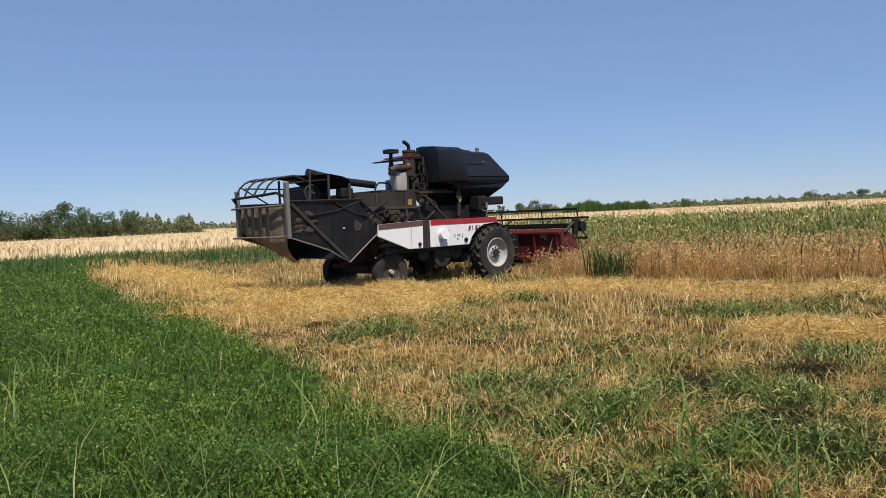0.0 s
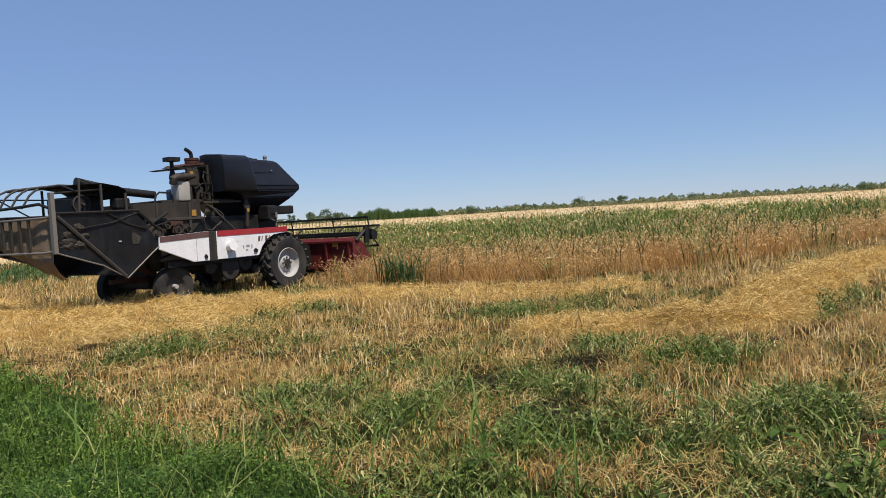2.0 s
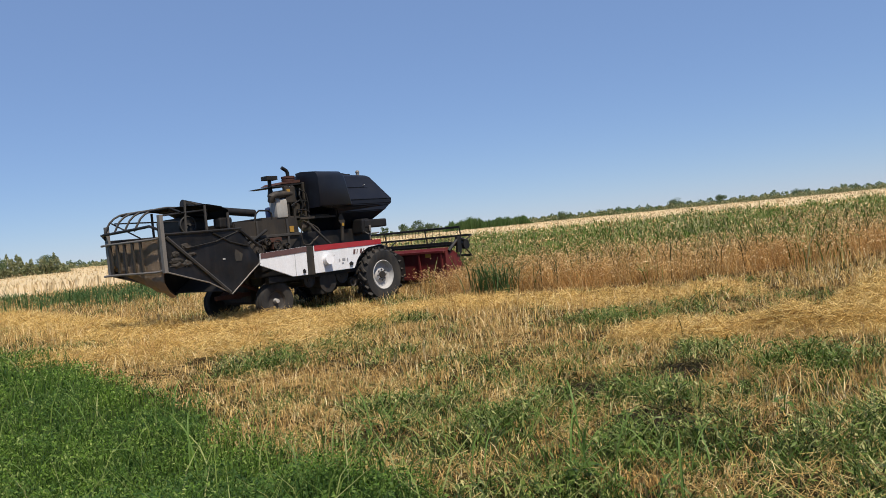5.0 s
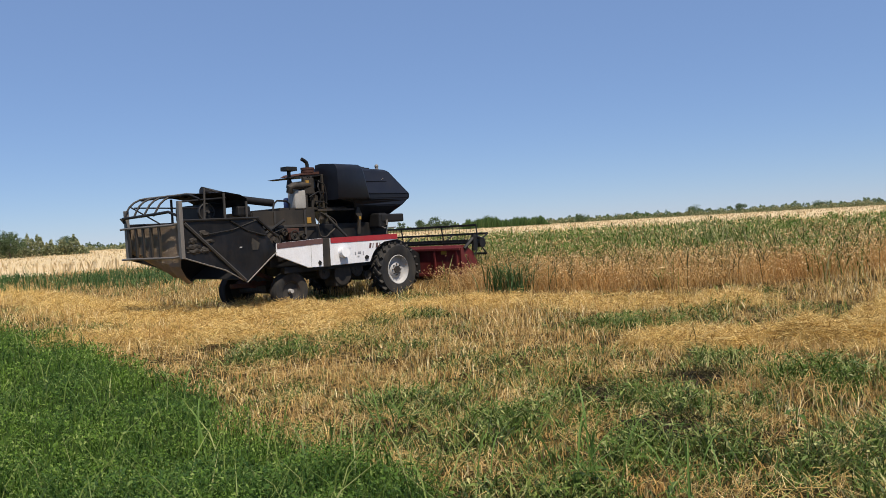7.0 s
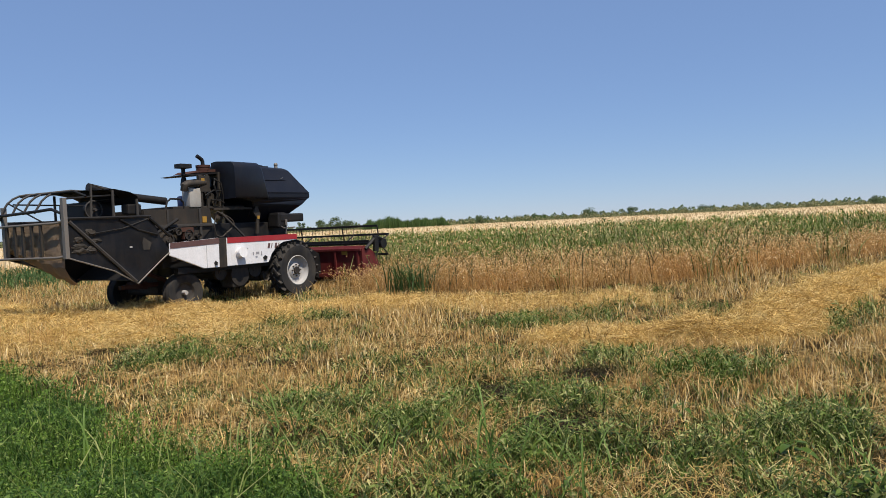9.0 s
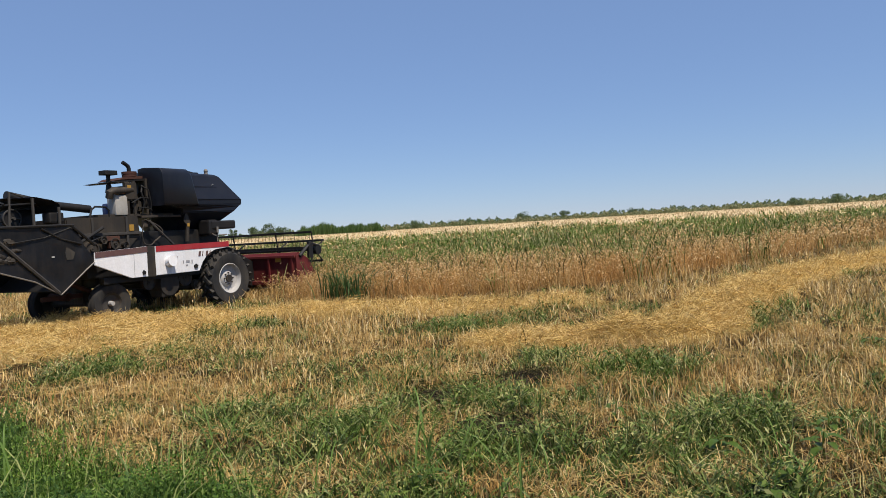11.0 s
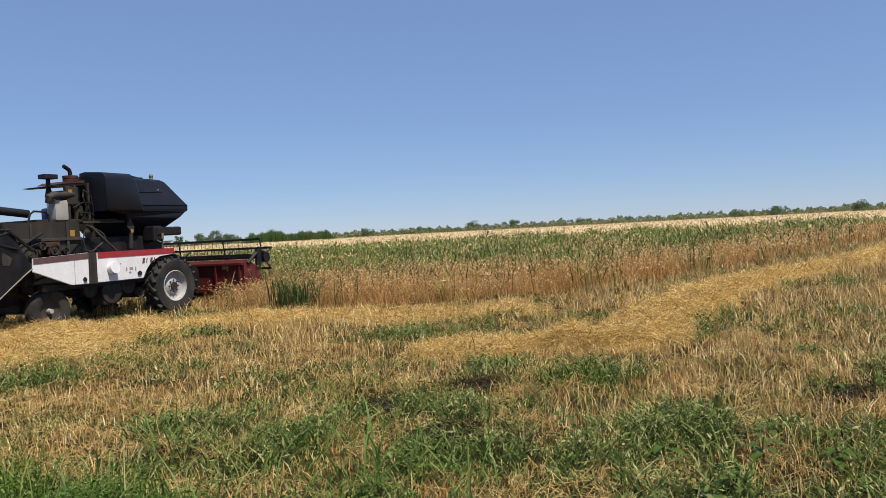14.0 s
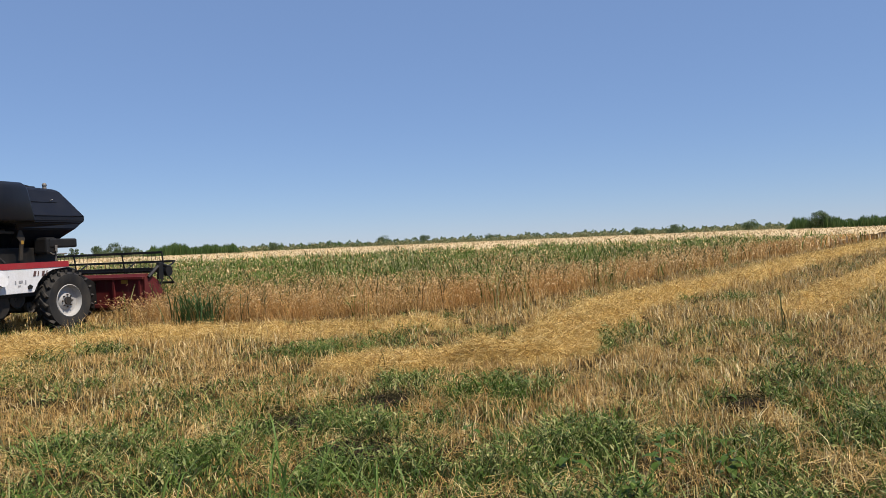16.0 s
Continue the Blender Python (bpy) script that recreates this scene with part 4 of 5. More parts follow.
def header(c):
    X, W = 4.62, 2.12
    bm = B()
    loft(bm, [[(3.2, -0.6, 0.95), (3.2, 0.6, 0.95), (3.2, 0.6, 1.75), (3.2, -0.6, 1.75)], [(X, -0.62, 0.3), (X, 0.62, 0.3), (X, 0.62, 1.0), (X, -0.62, 1.0)]])
    part("feeder_house", bm, M_BLACK, c, "black feeder house")
    bm = B()
    prism(bm, [(X, 0.36), (X, 1.12), (X + 0.06, 1.2), (X + 0.16, 1.2), (X + 0.16, 1.16), (X + 0.05, 1.1), (X + 0.05, 0.4), (X + 1.05, 0.2), (X + 1.05, 0.17), (X + 0.1, 0.3)], -W, W)
    bmesh.ops.triangulate(bm, faces=[f for f in bm.faces if len(f.verts) > 4])
    h = part("header_pan", bm, M_RED, c, "dark red header back wall and pan")
    for y in (-W, W):
        bm = B()
        s = 1 if y > 0 else -1
        prism(bm, [(X - 0.02, 0.36), (X - 0.02, 1.12), (X + 0.2, 1.17), (X + 0.5, 1.0), (X + 0.75, 0.6), (X + 0.85, 0.3), (X + 0.6, 0.24)], y, y + s * 0.03, 0.004)
        part("end_plate", bm, M_RED, h, "red header end plate")
        bm = B()
        tube(bm, [(X + 0.1, y + s * 0.05, 1.1), (X + 0.55, y + s * 0.06, 1.42), (X + 0.95, y + s * 0.06, 1.3)], 0.045, 6)
        box(bm, X + 0.45, X + 0.62, y + s * 0.02, y + s * 0.1, 1.02, 1.45, 0.01)
        cyl(bm, (X + 0.85, y - s * 0.02, 1.22), (X + 0.85, y + s * 0.1, 1.22), 0.13, 16)
        part("reel_arm", bm, M_BLACK, h, "black reel arm and bearing")
    bm = B()
    for y in (-2.0, -1.2, -0.4, 0.4, 1.2, 2.0):
        box(bm, X - 0.05, X, y - 0.03, y + 0.03, 0.38, 1.1, 0.006)
    box(bm, X - 0.08, X, -W, W, 0.36, 0.46, 0.015)
    box(bm, X - 0.06, X, -W, W, 1.06, 1.13, 0.012)
    part("back_rib", bm, M_RED, h, "red stiffening ribs")
    bm = B()
    box(bm, X - 0.012, X - 0.003, -1.62, -1.42, 0.96, 1.06, 0.002)
    part("sticker", bm, M_YEL, h, "yellow sticker")
    bm = B()
    cyl(bm, (X + 0.4, -W, 0.55), (X + 0.4, W, 0.55), 0.15, 18)
    for k in range(60):
        a0, a1 = k * 0.55, (k + 1) * 0.55
        ya, yb = -W + k * 2 * W / 60, -W + (k + 1) * 2 * W / 60
        vs = [bm.verts.new((X + 0.4 + r * math.cos(a), y, 0.55 + r * math.sin(a))) for a, y in ((a0, ya), (a1, yb)) for r in (0.15, 0.25)]
        bm.faces.new((vs[0], vs[1], vs[3], vs[2]))
    part("auger", bm, M_STEEL, h, "worn steel auger")
    bm = B()
    cx, cz, rr = X + 0.85, 1.24, 0.48
    cyl(bm, (cx, -W, cz), (cx, W, cz), 0.05, 12)
    reel = part("reel", bm, M_BLACK, h, "black reel shaft")
    for k in range(5):
        a = math.radians(100 + k * 72)
        px, pz = cx + rr * math.cos(a), cz + rr * math.sin(a)
        bm = B()
        box(bm, px - 0.02, px + 0.02, -W + 0.04, W - 0.04, pz - 0.03, pz + 0.03, 0.006)
        for j in range(32):
            y = -W + 0.1 + j * (2 * W - 0.2) / 31
            cyl(bm, (px, y, pz), (px - 0.03, y, pz - 0.2), 0.007, 4)
        b = part("reel_bat", bm, M_BLACK, c, "black reel bat with hanging tines")
        b.parent = h
    for y in (-W + 0.05, -0.8, 0.8, W - 0.05):
        bm = B()
        for k in range(5):
            a = math.radians(100 + k * 72)
            tube(bm, [(cx, y, cz), (cx + rr * math.cos(a), y, cz + rr * math.sin(a))], 0.02, 5)
        b = part("reel_spider", bm, M_BLACK, h, "black reel spokes")
    bm = B()
    for k in range(60):
        y = -W + 0.05 + k * (2 * W - 0.1) / 59
        cyl(bm, (X + 1.0, y, 0.18), (X + 1.2, y, 0.17), 0.02, 4, 0.004)
    part("cutter_fingers", bm, M_STEEL, h, "worn cutter-bar fingers")


harvester = combine()
harvester.matrix_world = pose(HARVESTER[0], HARVESTER[1], -0.03, 0, 0, HARVESTER[2]) @ Matrix.Scale(1.015, 4)


def under_harvester(x, y):
    """Where the machine stands: no standing crop grows there."""
    u, v = from_harvester(x, y)
    return ((u > -3.4) & (u < 4.6) & (np.abs(v) < 1.55)) | ((u > 4.5) & (u < 6.3) & (np.abs(v) < 2.45))


# ---- stubble, loose straw, windrows ----
x, y = scatter(950, 1.0, 70, 8.0, 1.75)
keep = ~in_green(x, y) & ~in_crop(x, y) & ~bare(x, y) & (RNG.random(len(x)) > 0.75 * greenness(x, y)) & (heap(x, y) < 0.08)
x, y = x[keep], y[keep]
r = np.hypot(x, y)
k = np.sqrt(np.maximum(1, r / 7))
h = RNG.uniform(0.05, 0.17, len(x)) * (1 + 0.5 * wobble(x, y, 0.8, 8.0) + 0.25 * wobble(x, y, 4.6, 3.0)) * (1 + 0.07 * np.clip(r - 9, 0, 14))
gap = RNG.random(len(x)) < np.clip(0.66 + 0.9 * wobble(x, y, 3.1, 7.0) + 0.4 * wobble(x, y, 6.7, 2.0), 0.1, 1)
x, y, h, k = x[gap], y[gap], h[gap], k[gap]
v, t = blades(x, y, land(x, y) - 0.01, h, RNG.uniform(0.004, 0.009, len(x)) * k, h * RNG.uniform(0, 0.9, len(x)))
mesh_of("stubble", v, t, M_STUB, "cut golden-brown wheat stubble standing in the soil", "stubble")

x, y = scatter(1500, 1.0, 80, 6.5, 1.8)
keep = ~in_green(x, y) & ~in_crop(x, y) & (~bare(x, y) | (RNG.random(len(x)) < 0.25)) & (RNG.random(len(x)) > 0.85 * greenness(x, y) + np.clip(0.42 - 0.8 * wobble(x, y, 2.4, 3.3) - 0.7 * wobble(x, y, 5.3, 1.2), 0, 0.95))
x, y = x[keep], y[keep]
k = np.sqrt(np.maximum(1, np.hypot(x, y) / 7))
v, t = slivers(x, y, land(x, y) + RNG.uniform(0.0, 0.12, len(x)), RNG.uniform(0.05, 0.2, len(x)) * (1 + 0.03 * np.hypot(x, y)), RNG.uniform(0.0025, 0.0065, len(x)) * k, 0.5)
mesh_of("loose_straw", v, t, M_STRAW, "loose pale straw scattered over the stubble", "straw")

x, y = scatter(4600, 7.0, 90, 9.0, 1.8)
keep = (heap(x, y) > 0.01) & (RNG.random(len(x)) < heap(x, y) * 6)
x, y = x[keep], y[keep]
k = np.sqrt(np.maximum(1, np.hypot(x, y) / 7))
v, t = slivers(x, y, land(x, y) + RNG.uniform(-0.01, 0.12, len(x)) * (1 + 0.8 * wobble(x, y, 5.0, 3.0)), RNG.uniform(0.07, 0.28, len(x)) * (1 + 0.015 * np.hypot(x, y)), RNG.uniform(0.004, 0.009, len(x)) * k, 0.5)
mesh_of("windrow", v, t, M_WIND, "golden windrows of threshed straw", "straw")

# ---- weeds in the stubble ----
x, y = scatter(900, 1.0, 45, 7.0, 1.6)
g = greenness(x, y)
keep = ~in_green(x, y) & ~in_crop(x, y) & (RNG.random(len(x)) < g * 0.95)
x, y = x[keep], y[keep]
k = np.sqrt(np.maximum(1, np.hypot(x, y) / 7))
h = RNG.uniform(0.08, 0.22, len(x)) * (0.6 + 0.7 * greenness(x, y))
set1 = blades(x, y, land(x, y) - 0.01, h, RNG.uniform(0.006, 0.015, len(x)) * k, h * RNG.uniform(0.4, 1.8, len(x)))
x, y = scatter(2600, 1.0, 40, 7.0, 1.6)
keep = ~in_green(x, y) & ~in_crop(x, y) & (RNG.random(len(x)) < greenness(x, y) ** 1.5 * 0.9)
x, y = x[keep], y[keep]
k = np.sqrt(np.maximum(1, np.hypot(x, y) / 6))
set2 = leaflets(x, y, land(x, y) + RNG.uniform(0.02, 0.26, len(x)) * greenness(x, y), RNG.uniform(0.03, 0.08, len(x)) * k ** 0.6, RNG.uniform(0.008, 0.016, len(x)) * k ** 0.6)
v, t = join(set1, set2)
mesh_of("stubble_weeds", v, t, M_GREEN, "low green weeds growing through the stubble", "weeds")

# ---- the lush strip at the field's edge ----
x, y = scatter(800, 1.0, 60, 5.5, 1.9, -30, 30)
keep = in_green(x, y)
x, y = x[keep], y[keep]
k = np.sqrt(np.maximum(1, np.hypot(x, y) / 6))
top = 0.27 + 0.12 * wobble(x, y, 0.8, 9.0) + 0.13 * wobble(x, y, 2.9, 4.0) + 0.08 * wobble(x, y, 7.0, 2.0)
h = top * RNG.uniform(0.45, 1.1, len(x))
set1 = blades(x, y, land(x, y) - 0.02, h, RNG.uniform(0.004, 0.011, len(x)) * k, h * RNG.uniform(0.1, 0.7, len(x)))
x, y = scatter(4300, 1.0, 45, 5.0, 2.3, -30, 30)
keep = in_green(x, y)
x, y = x[keep], y[keep]
k = np.maximum(1, np.hypot(x, y) / 6) ** 0.7
top = 0.27 + 0.12 * wobble(x, y, 0.8, 9.0) + 0.13 * wobble(x, y, 2.9, 4.0) + 0.08 * wobble(x, y, 7.0, 2.0)
set2 = leaflets(x, y, land(x, y) + top * RNG.uniform(0.15, 1.05, len(x)) ** 0.7, RNG.uniform(0.018, 0.046, len(x)) * k, RNG.uniform(0.007, 0.016, len(x)) * k)
v, t = join(set1, set2)
thin = (RNG.random(len(x)) < 0.008) & (np.hypot(x, y) < 30)
xx, yy, kk = x[thin], y[thin], k[thin]
h = RNG.uniform(0.3, 0.55, len(xx))
mesh_of("meadow_grass", *blades(xx, yy, land(xx, yy), h, RNG.uniform(0.005, 0.011, len(xx)) * kk, h * RNG.uniform(0.3, 1.1, len(xx))), M_LONG, "long pale grass blades above the fodder", "grass")
mesh_of("green_fodder", v, t, M_LUSH, "lush green fodder plants and grass at the field edge", "grass")

# ---- the standing wheat ----
x, y = scatter(230, 14.0, 70, 19.0, 2.4, 5, 67)
keep = in_crop(x, y) & ~under_harvester(x, y)
x, y = x[keep], y[keep]
k = 1.12 * np.maximum(1, np.hypot(x, y) / 18) ** 0.85
h = RNG.uniform(0.4, 0.78, len(x)) + 0.09 * wobble(x, y, 0.9, 2.2)
front = np.clip(1 - line_dist(x, y, CROP_NEAR) / 1.3, 0, 1)
some = RNG.random(len(x)) < 1 - 0.75 * front * np.clip(0.4 + 0.9 * wobble(x, y, 3.0, 2.7), 0, 1)
x, y, h, k, front = x[some], y[some], h[some], k[some], front[some]
h = h * (1 - 0.35 * front * RNG.random(len(x))) * (1 + 0.16 * wobble(x, y, 2.2, 6.1))
stems, ears = stalks(x, y, land(x, y), h, RNG.uniform(0.006, 0.010, len(x)) * k, h * (RNG.uniform(0.05, 0.5, len(x)) + 0.9 * RNG.random(len(x)) ** 3 + 0.4 * front * RNG.random(len(x))))
mesh_of("standing_wheat", *stems, M_WHEAT, "ripe standing wheat stems, golden brown", "wheat")
mesh_of("wheat_ears", *ears, M_EAR, "pale drooping ears of the standing wheat", "wheat")

x, y = scatter(150, 16.0, 78, 25.0, 1.8, 3, 67)
r = np.hypot(x, y)
deep = line_dist(x, y, CROP_NEAR)
thick = np.clip((deep - 1.2) / 3.6, 0, 1) * np.clip(0.5 + 0.7 * wobble(x, y, 0.42, 1.1) + 0.7 * wobble(x, y, 1.25, 4.0), 0.06, 1) * np.clip((76 - r) / 22, 0, 1)
thick = np.maximum(thick, 0.16 * (deep > 0.1) * (wobble(x, y, 1.3, 2.0) > 0.25))
keep = in_crop(x, y) & ~under_harvester(x, y) & (RNG.random(len(x)) < thick)
x, y, r = x[keep], y[keep], r[keep]
k = np.maximum(1, r / 20) ** 0.8
h = RNG.uniform(0.5, 1.08, len(x)) * (0.95 + 0.4 * wobble(x, y, 0.6, 5.5) + 0.25 * wobble(x, y, 2.0, 1.5))
set1 = blades(x, y, land(x, y), h, RNG.uniform(0.016, 0.042, len(x)) * k, h * RNG.uniform(0.05, 0.6, len(x)))
n = len(x) * 2
j = RNG.integers(0, len(x), n)
set2 = leaflets(x[j] + RNG.normal(0, 0.08, n), y[j] + RNG.normal(0, 0.08, n), land(x[j], y[j]) + h[j] * RNG.uniform(0.5, 1.0, n), RNG.uniform(0.06, 0.2, n) * k[j], RNG.uniform(0.015, 0.04, n) * k[j], 1.0)
v, t = join(set1, set2)
tops = RNG.random(len(x)) < 0.2
xt, yt, kt, ht = x[tops], y[tops], k[tops], h[tops]
mesh_of("weed_heads", *leaflets(xt, yt, land(xt, yt) + ht * 0.97, RNG.uniform(0.08, 0.18, len(xt)) * kt, RNG.uniform(0.02, 0.04, len(xt)) * kt, 1.0), M_EAR, "pale seed heads above the tall weeds", "weeds")
mesh_of("tall_weeds", v, t, M_WEED, "tall green weeds overgrowing the wheat", "weeds")

# bent stems and dry leaves tangled in the wheat
x, y = scatter(300, 14.0, 45, 17.0, 2.3, 8, 67)
keep = in_crop(x, y) & ~under_harvester(x, y)
x, y = x[keep], y[keep]
k = np.maximum(1, np.hypot(x, y) / 18) ** 0.8
mesh_of("bent_wheat", *slivers(x, y, land(x, y) + RNG.uniform(0.05, 0.62, len(x)), RNG.uniform(0.1, 0.4, len(x)), RNG.uniform(0.006, 0.014, len(x)) * k, 0.6), M_WHEAT, "bent and broken wheat stems tangled in the crop", "wheat")

# weeds at the far left edge of the cut land
x, y = scatter(55, 24, 70, 40, 1.0, -30, 4)
band = np.clip(1.2 - np.abs(np.hypot(x, y) - 40 + 5 * wobble(x, y, 0.2, 1.0)) / 9, 0, 1) * np.clip(0.25 + 0.8 * wobble(x, y, 0.5, 2.0) + 0.6 * wobble(x, y, 1.4, 1.0), 0, 1)
keep = RNG.random(len(x)) < band
x, y = x[keep], y[keep]
h = RNG.uniform(0.2, 0.8, len(x))
set1 = blades(x, y, land(x, y), h, RNG.uniform(0.02, 0.05, len(x)), h * RNG.uniform(0.05, 0.5, len(x)))
set2 = leaflets(x, y, land(x, y) + h * 0.7, RNG.uniform(0.1, 0.25, len(x)), RNG.uniform(0.03, 0.06, len(x)), 0.8)
v, t = join(set1, set2)
mesh_of("edge_weeds", v, t, M_REED, "grey-green weeds along the far edge", "weeds")

# ---- the far field ----
az = np.radians(np.linspace(-60, 85, 260))
rs = np.geomspace(58, 420, 70)
AZ, RS = np.meshgrid(az, rs)
fx, fy = (RS * np.sin(AZ)).ravel(), (RS * np.cos(AZ)).ravel()
fz = 0.60 + 0.07 * wobble(fx, fy, 0.7, 1.5) + 0.05 * wobble(fx, fy, 0.17, 2.5)
fz = fz * np.clip((RS.ravel() - 58) / 18, -0.05, 1)
idx = np.arange(len(fx)).reshape(AZ.shape)
q0, q1, q2, q3 = idx[:-1, :-1].ravel(), idx[:-1, 1:].ravel(), idx[1:, 1:].ravel(), idx[1:, :-1].ravel()
grown = in_crop(fx, fy) | (AZ.ravel() < radians(4))
tri = np.concatenate([np.stack([q0, q1, q2], 1), np.stack([q0, q2, q3], 1)])
tri = tri[grown[tri].all(axis=1)]
mesh_of("far_wheat_field", np.stack([fx, fy, fz], 1), tri, far_wheat_material(), "pale ripe wheat field stretching to the trees", "wheat field")
x, y = scatter(1.5, 57, 380, 60, 1.2, -35, 72)
keep = in_crop(x, y) | (x < 4)
x, y = x[keep], y[keep]
h = RNG.uniform(0.55, 0.85, len(x))
k = np.hypot(x, y) / 60
v, t = blades(x, y, np.zeros(len(x)) + 0.1, h, RNG.uniform(0.08, 0.16, len(x)) * k, h * RNG.uniform(0.1, 0.6, len(x)))
mesh_of("far_wheat_ears", v, t, M_FARW, "ripe wheat tops of the far field", "wheat")

# wheat along the crop's edge, farther off
edge = np.array([p for p in CROP_NEAR if p[0] > 15])
n = 26000
u = RNG.random(n) ** 1.6 * (len(edge) - 1.001)
a = u.astype(int)
x = edge[a, 0] + (edge[a + 1, 0] - edge[a, 0]) * (u - a) - RNG.random(n) * 2.2
y = edge[a, 1] + (edge[a + 1, 1] - edge[a, 1]) * (u - a) + RNG.random(n) * 3.0
far = np.hypot(x, y) > 40
x, y = x[far], y[far]
h = RNG.uniform(0.5, 0.8, len(x))
mesh_of("edge_wheat", *blades(x, y, land(x, y), h, RNG.uniform(0.02, 0.05, len(x)) * np.hypot(x, y) / 50, h * RNG.uniform(0.05, 0.5, len(x))), M_WHEAT, "ripe wheat along the far crop edge", "wheat")

# ---- tree line ----
def far_mesh(name, verts, tris, material, parent):
    ob = mesh_of(name, verts, tris, material, "", "", "")
    ob.parent = parent
    return ob


def tree(h, w, seed, name="tree", label="", slim=False, nearer=0.0):
    """Trunk, limbs and an uneven crown of many leaf clumps, standing at the origin."""
    rng = np.random.default_rng(seed)
    root = tagged(new(name), label, "tree", "trees along the field's far edge")
    bm = B()
    cyl(bm, (0, 0, -0.2), (0.06 * w, 0, h * 0.5), 0.035 * h * 0.6, 8, 0.02 * h * 0.5)
    tops = []
    for k in range(7):
        a, z0 = k * 2.4 + rng.random(), h * rng.uniform(0.18, 0.5)
        e = Vector((math.cos(a) * w * rng.uniform(0.2, 0.38), math.sin(a) * w * rng.uniform(0.2, 0.38), z0 + h * rng.uniform(0.15, 0.35)))
        cyl(bm, (0.03 * w, 0, z0), e, 0.012 * h * 0.6, 6, 0.006 * h * 0.5)
        tops.append(e)
    part("trunk", bm, M_BARK, root)
    lobes = 16 if not slim else 12
    cs, rs_ = [], []
    for k in range(lobes):
        if slim:
            z = h * (0.15 + 0.85 * k / lobes)
            q = w * 0.5 * math.sin(math.pi * min(1, 0.25 + 0.75 * k / lobes)) ** 0.8
            cs.append((rng.normal(0, 0.15 * w), rng.normal(0, 0.15 * w), z))
            rs_.append((q, q, h * 0.1))
        else:
            a, f = rng.random() * 6.28, math.sqrt(rng.random())
            z = h * rng.uniform(0.28, 0.86)
            spread_ = 0.4 * w * math.sqrt(max(0.1, 1 - ((z / h - 0.45) / 0.5) ** 2))
            cs.append((math.cos(a) * f * spread_, math.sin(a) * f * spread_, z))
            q = rng.uniform(0.12, 0.22) * w
            rs_.append((q, q, q * 0.75))
    n = 2600
    pick = rng.integers(0, lobes, n)
    d = rng.normal(0, 1, (n, 3))
    d = d / np.linalg.norm(d, axis=1, keepdims=True) * (rng.random((n, 1)) ** 0.4)
    p = np.array(cs)[pick] + d * np.array(rs_)[pick] * 1.1
    p[:, 2] = np.minimum(p[:, 2], h)
    s_ = rng.uniform(0.022, 0.05, n) * (h * 0.5 + w * 0.5)
    v, t = leaflets(p[:, 0], p[:, 1], p[:, 2], s_ * 1.2, s_ * 0.9, 1.0)
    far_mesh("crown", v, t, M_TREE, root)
    return root


def bearing(deg, r):
    return r * math.sin(radians(deg)), r * math.cos(radians(deg))


# bearing, distance, height, width, slim
STANDS = [(-25.0, 150, 9.4, 6.5, 0), (-23.4, 155, 8.4, 6.5, 0), (-21.9, 150, 10.8, 6.5, 0), (-20.4, 152, 9.2, 6.5, 0), (-18.9, 155, 8.6, 6.0, 0), (-17.3, 150, 8.6, 6.0, 0), (-14.0, 160, 6.4, 5.5, 0), (-27.3, 150, 9.0, 6.5, 0),
          (-6.3, 240, 6.8, 6.0, 0), (-3.4, 250, 5.4, 6.0, 0), (-1.4, 245, 8.6, 2.6, 1), (0.8, 250, 9.2, 3.0, 1), (0.2, 252, 6.6, 3.4, 0), (4.2, 260, 7.0, 4.0, 0), (5.3, 262, 11.0, 2.2, 1), (5.8, 262, 9.4, 1.7, 1),
          (6.6, 258, 6.4, 7.0, 0), (7.6, 260, 7.6, 5.0, 0), (9.05, 260, 6.8, 3.6, 0), (10.6, 260, 6.8, 6.5, 0), (11.6, 258, 8.0, 6.0, 0), (12.5, 260, 6.4, 6.0, 0), (22.4, 262, 5.6, 6.0, 0), (25.3, 300, 4.6, 7.0, 0),
          (30.4, 290, 6.6, 6.5, 0), (33.4, 300, 6.2, 6.0, 0), (38.4, 300, 5.2, 6.0, 0), (49.3, 270, 5.0, 7.0, 0), (51.6, 270, 5.2, 8.0, 0), (56.7, 240, 5.6, 6.0, 0), (61.2, 210, 7.6, 6.5, 0)]
LABELS = {0: "rounded dark green tree at the far edge of the field", 1: "slim upright poplar at the far edge of the field"}
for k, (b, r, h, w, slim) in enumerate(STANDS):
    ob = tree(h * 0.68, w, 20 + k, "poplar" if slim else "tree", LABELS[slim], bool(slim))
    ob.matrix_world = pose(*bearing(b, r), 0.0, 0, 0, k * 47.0)


